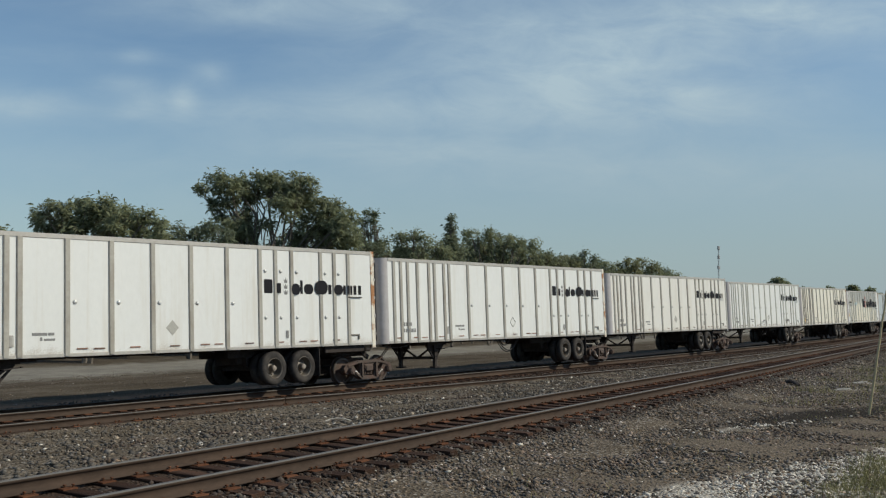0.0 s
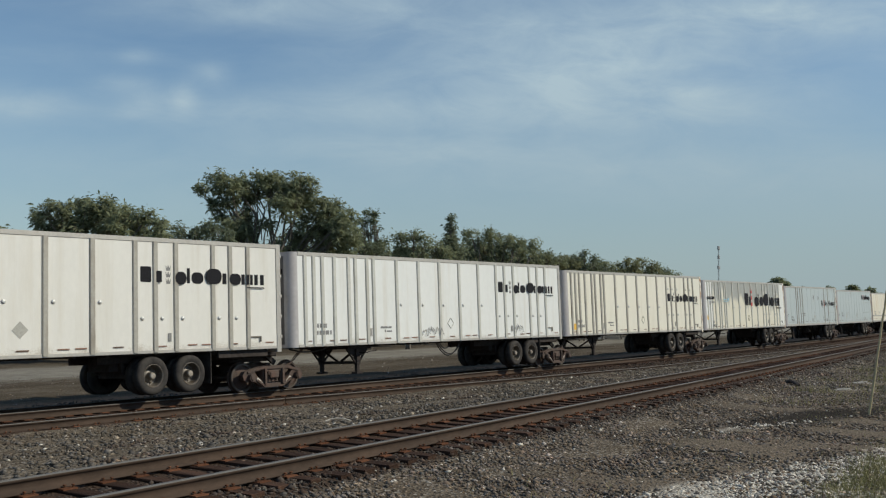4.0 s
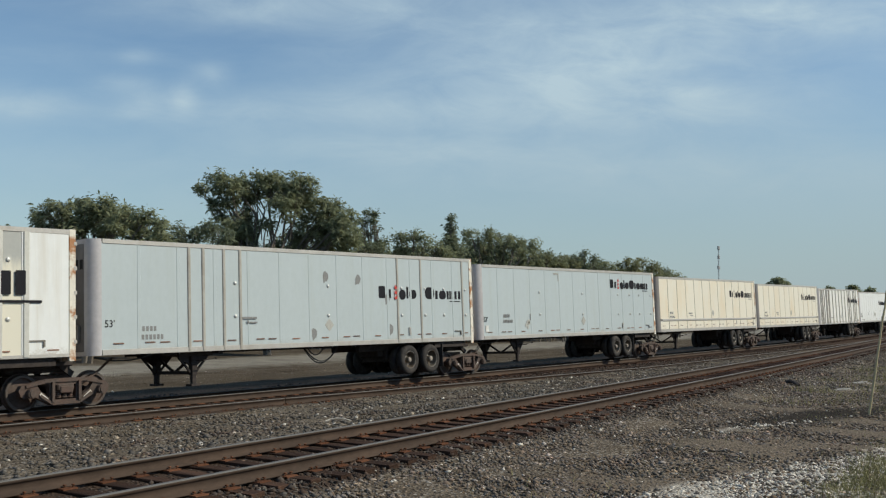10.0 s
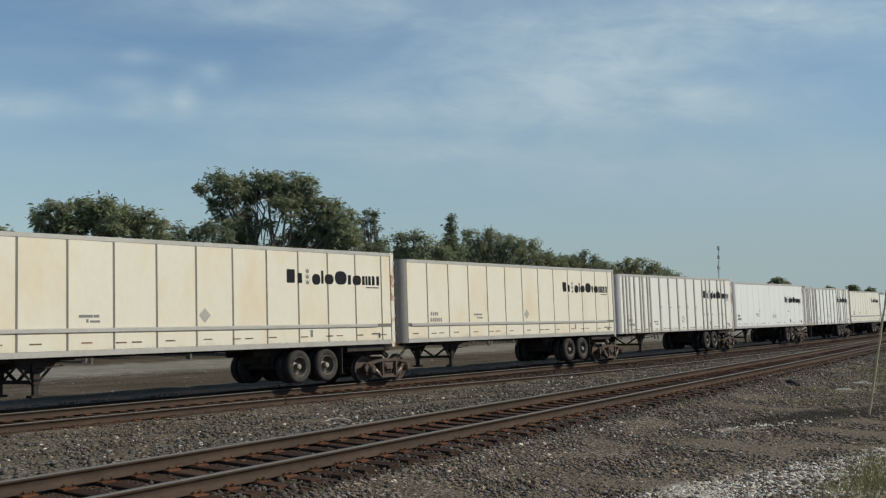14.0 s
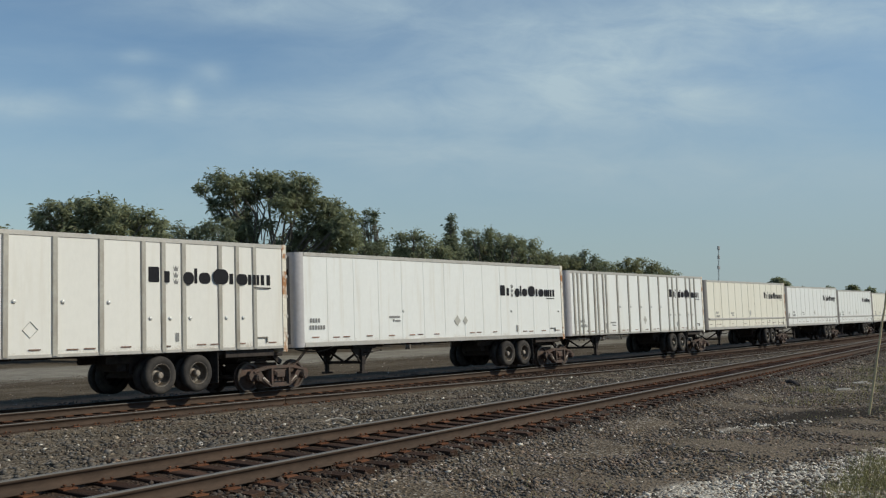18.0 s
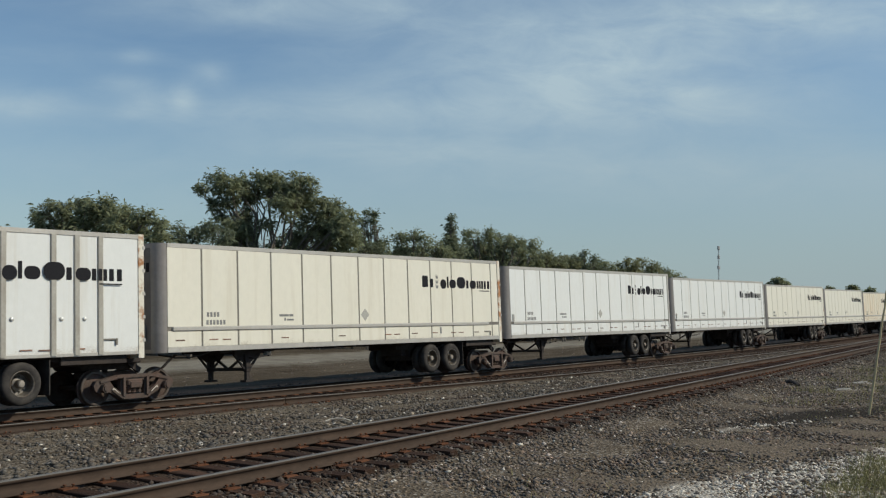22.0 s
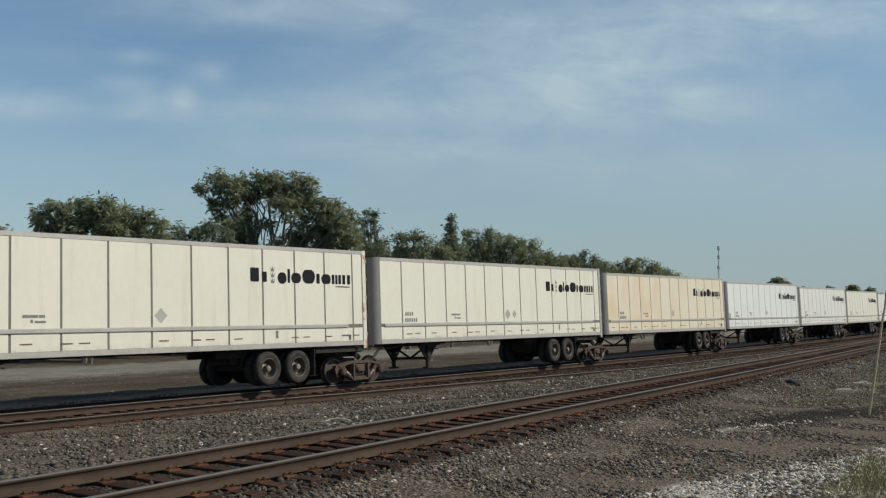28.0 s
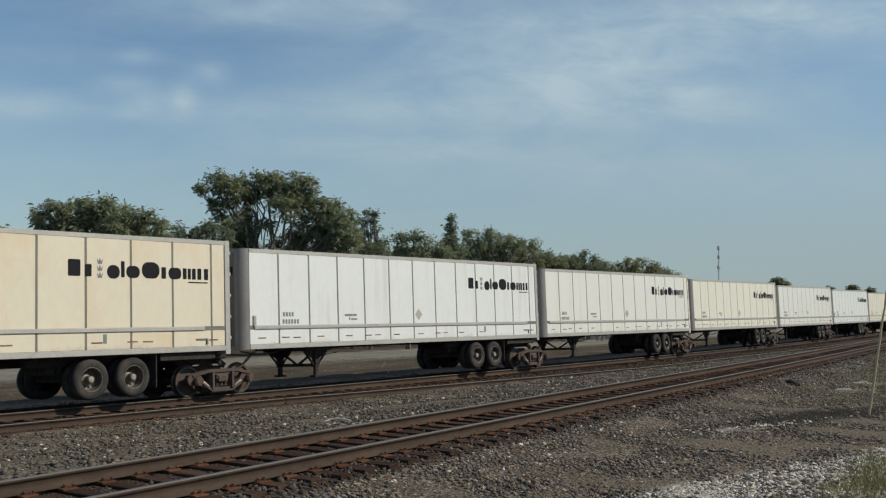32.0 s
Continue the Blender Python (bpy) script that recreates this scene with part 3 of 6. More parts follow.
def line_of(which, off):
    ys = near_y(TRACK_X) if which == "near" else main_y(TRACK_X)
    zs = near_z(TRACK_X) if which == "near" else np.full_like(TRACK_X, -FALL * (off + RAIL_OFF))
    d = np.gradient(ys, TRACK_X)
    c = 1 / np.sqrt(1 + d * d)
    return np.stack([TRACK_X - off * d * c, ys + off * c, zs], 1)


def tie_mesh(seed, end=1.30):
    rnd = random.Random(seed)
    bm = bmesh.new()
    box(bm, -0.112, 0.112, -end + rnd.uniform(-0.10, 0.06), 1.30 + rnd.uniform(-0.04, 0.04), -0.36, -0.185, bevel=0.012)
    for v in bm.verts:
        v.co += Vector((rnd.uniform(-1, 1), rnd.uniform(-1, 1) * 1.6, rnd.uniform(-1, 0.4))) * 0.009
    return mesh_of("tie", bm, M_TIE)


def plate_mesh(detail):
    bm = bmesh.new()
    box(bm, -0.10, 0.10, -0.17, 0.17, -0.19, -0.172)
    if detail:
        for sx, sy in ((-0.05, -0.095), (0.055, -0.095), (0.03, 0.095), (-0.06, 0.13)):
            tube(bm, (sx, sy, -0.18), (sx, sy, -0.145), 0.010, seg=5)
            box(bm, sx - 0.015, sx + 0.015, sy - 0.018, sy + 0.022, -0.148, -0.134, bevel=0.004)
    return mesh_of("tie_plate", bm, M_PLATE)


TIES = [tie_mesh(i) for i in range(6)]
LONG_TIES = [tie_mesh(20 + i, 1.72) for i in range(6)]
PLATE, PLATE_FAR = plate_mesh(True), plate_mesh(False)


def build_track(which):
    near = which == "near"
    tr = thing(which + "_track", "rusty siding track on weathered timber ties" if near else "main track with worn rails on timber ties in ballast",
               "railway track", kind="structure")
    for off in (-GAUGE / 2, GAUGE / 2):
        sweep("rail", line_of(which, off), tr)
    rnd = random.Random(5 if near else 9)
    x = -6.0 if near else 2.0
    n = 0
    while n < 235:
        y = float(near_y(x) if near else main_y(x))
        z = float(near_z(x)) if near else 0.0
        f = near_y if near else main_y
        a = math.degrees(math.atan(float(f(x + 0.5) - f(x - 0.5))))
        m = pose(x, y + rnd.uniform(-0.05, 0.05), z, 0, 0, a + rnd.uniform(-1.6, 1.6))
        m = m if near else canted(m)
        hold("tie", (TIES if near else LONG_TIES)[rnd.randrange(6)], tr, "", m)
        if n < (110 if near else 60):
            me = PLATE if near and n < 90 else PLATE_FAR
            for off in (-GAUGE / 2, GAUGE / 2):
                hold("tie_plate", me, tr, "", (pose(x, y, z, 0, 0, a) if near else canted(pose(x, y, z, 0, 0, a))) @ pose(0, off, 0, 0, 0, 0 if off < 0 else 180))
        x += 0.51 + rnd.uniform(-0.03, 0.03)
        n += 1
    return tr


build_track("near")
build_track("main")
spare = thing("spare_rail", "string of rusty rails laid on old plates beside the main track", "rail")
near_edge, far_edge = line_of("main", -2.72), line_of("main", -3.65)
stray = np.clip((TRACK_X - 17.0) / 22.0, 0, 1)[:, None]      # it strays from the running rails further on
lay = near_edge * (1 - stray) + far_edge * stray
lay[:, 2] = -0.222 + FALL * (1.6 - RAIL_OFF) + 0.182 - 0.09 * stray[:, 0]
for a in range(20, 115, 12):
    piece = lay[a:a + 13].copy()
    piece[-1, :2] -= (piece[-1, :2] - piece[-2, :2]) * 0.02
    sweep("rail_length", piece, spare)

for x in np.arange(7.0, 42.0, 0.52):
    k = int(np.searchsorted(TRACK_X, x))
    f = (x - TRACK_X[k - 1]) / (TRACK_X[k] - TRACK_X[k - 1])
    p, d = lay[k - 1] * (1 - f) + lay[k] * f, lay[k] - lay[k - 1]
    hold("tie_plate", PLATE, spare, "", pose(p[0], p[1], p[2], 0, 0, math.degrees(math.atan2(d[1], d[0]))))

# ---- stones of the ballast, joined ----


def stones(name, label, mat, regions, seed, sides=8):
    """Scattered broken stones: regions of (count, fx, fy, size0, size1)."""
    rng = np.random.default_rng(seed)
    P, S = [], []
    for n, fx, fy, s0, s1 in regions:
        x = fx(rng, n)
        y = fy(rng, x)
        P.append(np.stack([x, y, ground_z(x, y)], 1))
        S.append(rng.uniform(s0, s1, n) * rng.choice([0.7, 1.0, 1.0, 1.35], n))
    P, S = np.concatenate(P), np.concatenate(S)
    # few stones lie on the bare patch of dark dirt
    bare = np.exp(-((P[:, 0] - 22.2) / 3.2) ** 2 - ((P[:, 1] - 7.55 + 0.22 * (P[:, 0] - 22.2)) / 0.6) ** 2)
    keep = rng.random(len(P)) > 1.1 * bare
    P, S = P[keep], S[keep]
    n = len(P)
    base = np.array([(1, 0, 0), (0, 1, 0), (-1, 0, 0), (0, -1, 0), (0, 0, 1), (0, 0, -1)], float)
    V = base[None] * (1 + rng.uniform(-0.38, 0.38, (n, 6, 1))) + rng.normal(0, 0.16, (n, 6, 3))
    V[:, :, 2] *= 0.62
    V[:, :, 0] *= rng.uniform(1.1, 1.9, n)[:, None]
    a = rng.uniform(0, 2 * np.pi, n)
    c, s_ = np.cos(a), np.sin(a)
    tilt = rng.normal(0, 0.75, n)
    x, y, z = V[:, :, 0], V[:, :, 1], V[:, :, 2]
    y, z = y * np.cos(tilt)[:, None] - z * np.sin(tilt)[:, None], y * np.sin(tilt)[:, None] + z * np.cos(tilt)[:, None]
    V = np.stack([x * c[:, None] - y * s_[:, None], x * s_[:, None] + y * c[:, None], z], -1) * S[:, None, None] * 0.44
    V += P[:, None, :] + np.array([0, 0, 1])[None, None] * (S * 0.10)[:, None, None]
    F0 = np.array([(0, 1, 4), (1, 2, 4), (2, 3, 4), (3, 0, 4), (1, 0, 5), (2, 1, 5), (3, 2, 5), (0, 3, 5)])
    F = (F0[None] + 6 * np.arange(n)[:, None, None]).reshape(-1, 3)
    tagged(new(name, raw_mesh(name, V.reshape(-1, 3), F, mat)), label, "ballast", kind="stuff")


def field(r, x):
    return near_y(x) - 1.5 - r.random(len(x)) * np.clip(near_y(x) - 4.4, 2.5, 9.0)


def power(a, b, p):
    return lambda r, n: a + (b - a) * r.random(n) ** p


stones("ballast_stones", "loose grey and brown crushed ballast stones beside the tracks", M_STONE, [
    (23000, power(-1, 34, 1.5), lambda r, x: near_y(x) - 1.05 - (r.random(len(x)) ** np.where(x > 15, 2.2, 1.3)) * np.clip(near_y(x) - 4.5, 2.5, 8.0), 0.03, 0.066),
    (13000, power(30, 75, 1.3), lambda r, x: near_y(x) - 1.1 - r.random(len(x)) ** 1.9 * 9, 0.05, 0.10),
    (27000, power(-2, 60, 1.3), lambda r, x: near_y(x) + 1.0 + r.random(len(x)) * (main_y(x) - near_y(x) - 4.15), 0.048, 0.095),
    (5000, power(8, 45, 1.0), lambda r, x: main_y(x) + r.uniform(1.2, 4.2, len(x)), 0.04, 0.09),
], 11)

stones("field_gravel", "loose brown and grey gravel over the near field", M_STONE_FIELD, [
    (42000, power(5, 40, 1.1), field, 0.028, 0.072),
    (6000, power(6, 60, 1.1), lambda r, x: main_y(x) + r.uniform(4, 14, len(x)), 0.02, 0.05),
], 15)

stones("stained_ballast", "rust-stained ballast between the rails", M_STONE_RUST, [
    (13000, power(-2, 70, 1.4), lambda r, x: near_y(x) + r.uniform(-0.66, 0.66, len(x)), 0.035, 0.075),
    (9000, power(-2, 60, 1.2), lambda r, x: near_y(x) - 0.8 - 0.70 * r.random(len(x)) ** 1.4, 0.04, 0.08),
    (9000, power(2, 70, 1.3), lambda r, x: main_y(x) + r.uniform(-0.65, 0.65, len(x)), 0.04, 0.08),
    (8000, power(2, 75, 1.2), lambda r, x: main_y(x) - r.uniform(0.85, 2.2, len(x)), 0.04, 0.08),
    (7000, power(26, 75, 1.0), lambda r, x: main_y(x) - 2.2 - r.random(len(x)) * np.clip((x - 22) * 0.12, 0.4, 2.0), 0.05, 0.10),
], 13)
stones("limestone_gravel", "pale broken limestone gravel spilt over the darker ballast", M_WHITE_STONE, [
    (11000, power(10.4, 27, 1.1), lambda r, x: 5.80 - 0.16 * (x - 11.3) - np.abs(r.normal(0, 0.7, len(x))) + r.normal(0, 0.2, len(x)), 0.018, 0.055),
    (900, power(3, 40, 1.2), lambda r, x: near_y(x) - 1.3 - r.random(len(x)) * 6, 0.03, 0.07),
    (50, power(10, 70, 1.0), lambda r, x: main_y(x) + r.uniform(5.5, 14, len(x)), 0.04, 0.09),
    (300, power(5, 40, 1.2), lambda r, x: near_y(x) + 1.2 + r.random(len(x)) * 6, 0.04, 0.09),
    (160, lambda r, n: 19.2 + r.normal(0, 1.1, n), lambda r, x: 7.75 - 0.2 * (x - 19.2) + r.normal(0, 0.14, len(x)), 0.03, 0.08),
], 12)


def build_grass():
    """Short dry blades among the limestone."""
    rng = np.random.default_rng(4)
    n = 5200
    cx = rng.uniform(12.3, 16.2, 110)
    cy = 3.45 + 0.08 * (cx - 12.3) + rng.random(110) ** 1.4 * 0.95
    cx[:14], cy[:14] = rng.uniform(14.0, 19, 14), rng.uniform(4.2, 5.2, 14)
    k = rng.integers(0, 110, n)
    x, y = cx[k] + rng.normal(0, 0.16, n), cy[k] + rng.normal(0, 0.16, n)
    x[:900], y[:900] = rng.uniform(9, 30, 900), rng.uniform(3.5, 8.0, 900)
    z = ground_z(x, y)
    h = rng.uniform(0.03, 0.13, n)
    a = rng.uniform(0, 2 * np.pi, n)
    dx, dy = np.cos(a), np.sin(a)
    tipx, tipy = x + rng.normal(0, 0.04, n), y + rng.normal(0, 0.04, n)
    w = 0.005
    V = np.stack([np.stack([x - dx * w, y - dy * w, z], 1), np.stack([x + dx * w, y + dy * w, z], 1), np.stack([tipx, tipy, z + h], 1)], 1)
    tagged(new("grass", raw_mesh("grass", V.reshape(-1, 3), np.arange(3 * n).reshape(n, 3), M_GRASS)), "sparse dry olive grass among pale gravel", "grass", kind="stuff")


build_grass()

# ---- the train: rigid white trailers riding on rail bogies ----
LENGTH, HALF_W, SIDE_B, SIDE_T = 16.06, 1.29, 1.22, 4.22
CACHE = {}


def cached(key, make):
    if key not in CACHE:
        CACHE[key] = make()
    return CACHE[key]


A_POSTS = [-15.46, -15.08, -14.70, -14.16, -13.49, -13.16, -12.59, -12.27, -11.07, -9.86, -8.64, -7.42, -6.18, -4.96, -4.35, -3.70, -2.47, -1.86, -1.22]
B_SEAMS = [-14.63 + 1.274 * i for i in range(12)]
C5_POSTS = [-13.11, -12.63, -11.91, -11.32, -4.35, -3.07, -0.59]


def rounded_plan(x0, x1, w, r):
    """The trailer's outline from above: rounded corners at the nose."""
    pts = []
    for i in range(9):
        a = math.pi / 2 * i / 8
        pts.append((x0 + r - r * math.cos(a), -(w - r) - r * math.sin(a)))
    pts.append((x1, -w))
    pts.append((x1, w))
    for i in range(9):
        a = math.pi / 2 * (1 - i / 8)
        pts.append((x0 + r - r * math.cos(a), (w - r) + r * math.sin(a)))
    return pts


def prism(bm, pts, z0, z1):
    lo = [bm.verts.new((x, y, z0)) for x, y in pts]
    hi = [bm.verts.new((x, y, z1)) for x, y in pts]
    n = len(pts)
    for i in range(n):
        bm.faces.new((lo[i], lo[(i + 1) % n], hi[(i + 1) % n], hi[i]))
    bm.faces.new(hi)
    bm.faces.new(list(reversed(lo)))
    bmesh.ops.recalc_face_normals(bm, faces=bm.faces[:])
    return bm


WEDGE = 0.16      # the roof falls by this much from the rear to the nose


def sloped(me, mirrored=False):
    """Lets the top of a mesh follow the roof's fall towards the nose."""
    for v in me.vertices:
        if v.co.z > 3:
            v.co.z -= WEDGE * ((LENGTH - 0.28 + v.co.x) if mirrored else -v.co.x) / LENGTH
    return me


def fitted(x, y, z0, z1=SIDE_T - 0.115):
    """Pose of an upright piece from z0 to z1, shortened to stay under the top rail at x."""
    s = 1 + WEDGE * x / LENGTH / (z1 - z0)
    return pose(x, y, z0 * (1 - s)) @ Matrix.Diagonal((1, 1, s, 1))


def body_mesh(mat):
    return sloped(mesh_of("body", prism(bmesh.new(), rounded_plan(-LENGTH, -0.06, HALF_W, 0.25), SIDE_B + 0.05, SIDE_T - 0.06), mat))


def roof_mesh():
    bm = prism(bmesh.new(), rounded_plan(-LENGTH + 0.02, -0.03, HALF_W - 0.02, 0.24), SIDE_T - 0.058, SIDE_T - 0.015)
    return sloped(mesh_of("roof", bm, M_ALU))


def rail_mesh(z0, z1, out, x0=-LENGTH + 0.30, x1=-0.02):
    return mesh_of("side_rail", boxes([(x0, x1, -HALF_W - out, -HALF_W + 0.03, z0, z1)], 0.008), M_ALU)


def post_mesh(mat, w, d):
    bm = bmesh.new()
    z0, z1 = SIDE_B + 0.03, SIDE_T - 0.10
    pts = [(-w / 2, 0.002), (-w / 2, -d * 0.55), (-w / 2 + 0.02, -d), (w / 2 - 0.02, -d), (w / 2, -d * 0.55), (w / 2, 0.002)]
    lo = [bm.verts.new((x, y, z0)) for x, y in pts]
    hi = [bm.verts.new((x, y, z1)) for x, y in pts]
    for i in range(6):
        j = (i + 1) % 6
        bm.faces.new((lo[i], lo[j], hi[j], hi[i]))
    bm.faces.new(hi)
    bm.faces.new(list(reversed(lo)))
    bmesh.ops.recalc_face_normals(bm, faces=bm.faces[:])
    return mesh_of("post", bm, mat)


def panel_mesh(w, z0, z1, mat):
    """A side sheet with rounded-over edges, standing proud of the seams."""
    bm = bmesh.new()
    box(bm, -w / 2, w / 2, -0.012, 0.004, z0, z1, bevel=0.005)
    return mesh_of("panel", bm, mat)


def strip_mesh():
    return mesh_of("reflector", boxes([(-0.15, 0.15, -0.006, 0.002, -0.016, 0.016)]), M_MARK_RED)


def stud_mesh():
    bm = bmesh.new()
    lathe(bm, [(0.045, 0.0), (0.058, -0.012), (0.038, -0.034), (0.01, -0.042)], 10)
    return mesh_of("vent_cap", bm, M_CHROME)


# the fleet mark as plain dark shapes of the lettering's size: kind, x0, x1, z0, z1 for a height of 1
MARK = [("block", 0.07, 0.40, 0.0, 1.0), ("block", 0.53, 0.70, 0.0, 0.74), ("round", 1.13, 1.49, -0.10, 0.74), ("block", 1.53, 1.63, 0.0, 1.0),
        ("round", 1.68, 2.08, -0.02, 0.74), ("round", 2.14, 2.68, -0.02, 1.02), ("block", 2.74, 2.88, 0.0, 0.74), ("round", 2.96, 3.37, -0.02, 0.74), ("block", 3.42, 3.54, 0.0, 0.72),
        ("block", 3.58, 3.68, 0.0, 0.72), ("block", 3.72, 3.84, 0.0, 0.72), ("block", 3.90, 4.03, 0.0, 0.74), ("block", 4.12, 4.26, 0.0, 0.74), ("block", 3.60, 4.24, -0.24, -0.16)]


def mark_shape(kind, w, h, mat):
    """A plain block or oval with rounded corners, in the xz plane."""
    a, b = w / 2, h / 2
    r = min(a, b) * (0.25 if kind == "block" else 0.92)
    pts = []
    for q, (sx, sz) in enumerate(((1, 1), (-1, 1), (-1, -1), (1, -1))):
        for i in range(5):
            g = math.pi / 2 * (q + i / 4)
            pts.append((a + sx * (a - r) + r * math.cos(g), b + sz * (b - r) + r * math.sin(g)))
    return mesh_of("mark_shape", flat(bmesh.new(), pts, 0), mat)


def fleet_mark(tr, x, y, z, width, height, label="", gap=0.0):
    u = width / 4.26
    for n, (kind, x0, x1, z0, z1) in enumerate(MARK):
        me = cached(("mark", n, width, height), lambda: mark_shape(kind, (x1 - x0) * u, (z1 - z0) * height, M_INK))
        hold("mark_shape", me, tr, label, pose(x + x0 * u - (gap if x0 < 2.02 else 0), y(x + x0 * u - (gap if x0 < 2.02 else 0), x + x1 * u - (gap if x0 < 2.02 else 0)), z + z0 * height))


def prong_mesh(u, mat, y):
    bm = bmesh.new()
    flat(bm, [(-0.11 * u, 0.10 * u), (-0.075 * u, -0.08 * u), (0.075 * u, -0.08 * u), (0.11 * u, 0.10 * u), (0.05 * u, 0.0), (0.0, 0.12 * u), (-0.05 * u, 0.0)], y)
    return mesh_of("pronged_mark", bm, mat)


def bars_mesh(rows, y, mat, name="number_bars"):
    bm = bmesh.new()
    for x0, x1, z0, z1 in rows:
        box(bm, x0, x1, y, y + 0.004, z0, z1)
    return mesh_of(name, bm, mat)


def number_bars(tr, x, y, z):
    """A worn fleet number as plain bars, two rows."""
    me = cached("number_bar", lambda: bars_mesh([(0, 0.075, 0, 0.125)], 0, M_FADED, "number_bar"))
    for i in range(4):
        hold("number_bar", me, tr, "", pose(x + 0.02 + i * 0.118, y(x + 0.02 + i * 0.118, x + 0.02 + i * 0.118 + 0.075), z + 0.21))
    for i in range(6):
        hold("number_bar", me, tr, "", pose(x + i * 0.118, y(x + i * 0.118, x + i * 0.118 + 0.075), z))


def diamond_mesh(y):
    bm = flat(bmesh.new(), [(-0.20, 0), (0, -0.20), (0.20, 0), (0, 0.20)], y)
    return mesh_of("placard", bm, M_PLACARD)


def diamond_frame_mesh(y):
    bm = bmesh.new()
    for a, b in (((-0.19, 0), (0, -0.19)), ((0, -0.19), (0.19, 0)), ((0.19, 0), (0, 0.19)), ((0, 0.19), (-0.19, 0))):
        beam(bm, (a[0], y, a[1]), (b[0], y, b[1]), 0.022, 0.006)
    return mesh_of("placard", bm, M_PLACARD)


def tyre_mesh():
    bm = bmesh.new()
    pr = [(0.295, 0.0), (0.305, -0.012), (0.40, -0.024), (0.455, -0.008), (0.485, 0.03), (0.492, 0.08), (0.490, 0.125), (0.478, 0.20), (0.44, 0.245), (0.30, 0.25), (0.285, 0.24)]
    lathe(bm, pr, 30, False)
    return mesh_of("tyre", bm, M_TYRE, True)


def rim_mesh():
    bm = bmesh.new()
    lathe(bm, [(0.300, -0.016), (0.290, -0.018), (0.272, 0.0), (0.262, 0.12), (0.235, 0.20), (0.165, 0.215), (0.155, 0.17), (0.10, 0.15), (0.09, 0.03), (0.06, 0.0), (0.03, -0.005)], 24, "end")
    for i in range(10):
        a = 2 * math.pi * i / 10
        tube(bm, (0.185 * math.cos(a), 0.215, 0.185 * math.sin(a)), (0.185 * math.cos(a), 0.17, 0.185 * math.sin(a)), 0.016, seg=6)
    return mesh_of("rim", bm, M_RIM)


def rail_wheel_mesh():
    bm = bmesh.new()
    lathe(bm, [(0.06, -0.05), (0.11, -0.05), (0.13, -0.02), (0.33, 0.02), (0.355, -0.035), (0.405, -0.035), (0.42, -0.02), (0.425, 0.07), (0.455, 0.09), (0.45, 0.12),
               (0.35, 0.11), (0.32, 0.06), (0.13, 0.05), (0.06, 0.07)], 32)
    bm2 = bm
    for f in bm2.faces:
        r = max(math.hypot(v.co.x, v.co.z) for v in f.verts)
        f.material_index = 1 if 0.40 < r < 0.44 else 0
    return mesh_of("rail_wheel", bm, [M_CAST, M_TREAD])


def side_frame_mesh():
    """The cast side frame of a bogie: one bowed casting with three openings, round journal ends and a bolster seat."""
    bm = bmesh.new()
    ax = AXLE_X
    outer = [(-ax - 0.27, 0.50), (-ax - 0.20, 0.60), (-0.62, 0.70), (-0.40, 0.73), (0.40, 0.73), (0.62, 0.70), (ax + 0.20, 0.60), (ax + 0.27, 0.50), (ax + 0.22, 0.36),
             (ax + 0.13, 0.30), (ax - 0.14, 0.33), (0.46, 0.17), (0.36, 0.12), (-0.36, 0.12), (-0.46, 0.17), (-ax + 0.14, 0.33), (-ax - 0.13, 0.30), (-ax - 0.22, 0.36)]
    windows = [[(-0.74, 0.60), (-0.42, 0.62), (-0.42, 0.30), (-0.62, 0.44)], [(0.42, 0.62), (0.74, 0.60), (0.62, 0.44), (0.42, 0.30)],
               [(-0.27, 0.58), (0.27, 0.58), (0.27, 0.24), (-0.27, 0.24)]]
    for y0, y1, grow in ((-0.075, 0.075, 0.0),):
        loops = [outer] + windows
        edges = []
        for loop in loops:
            vs = [bm.verts.new((x, y0, z)) for x, z in loop]
            edges += [bm.edges.new((vs[k], vs[(k + 1) % len(vs)])) for k in range(len(vs))]
        r = bmesh.ops.triangle_fill(bm, use_beauty=True, use_dissolve=False, edges=edges)
        faces = [g for g in r["geom"] if isinstance(g, bmesh.types.BMFace)]
        e = bmesh.ops.extrude_face_region(bm, geom=faces)
        bmesh.ops.translate(bm, verts=[v for v in e["geom"] if isinstance(v, bmesh.types.BMVert)], vec=(0, y1 - y0, 0))
    # raised ribs round the openings, the journal ends and the bolster's guide columns
    for a, b in (((-ax - 0.1, 0.575), (-0.55, 0.665)), ((-0.55, 0.675), (0.55, 0.675)), ((0.55, 0.665), (ax + 0.1, 0.575)), ((-0.66, 0.36), (-0.36, 0.16)), ((0.36, 0.16), (0.66, 0.36)), ((-0.36, 0.155), (0.36, 0.155))):
        beam(bm, (a[0], -0.085, a[1]), (b[0], -0.085, b[1]), 0.05, 0.06)
    for q in (-1, 1):
        beam(bm, (q * 0.345, -0.09, 0.20), (q * 0.345, -0.09, 0.66), 0.07, 0.10)
        tube(bm, (q * ax, -0.21, 0.42), (q * ax, -0.06, 0.42), 0.11, seg=16)
        tube(bm, (q * ax, -0.235, 0.42), (q * ax, -0.20, 0.42), 0.075, seg=12)
        for i in range(3):
            a = 2 * math.pi * i / 3 + 0.4
            tube(bm, (q * ax + 0.085 * math.cos(a), -0.228, 0.42 + 0.085 * math.sin(a)), (q * ax + 0.085 * math.cos(a), -0.20, 0.42 + 0.085 * math.sin(a)), 0.018, seg=6)
    bmesh.ops.recalc_face_normals(bm, faces=bm.faces[:])
    return mesh_of("side_frame", bm, M_CAST)


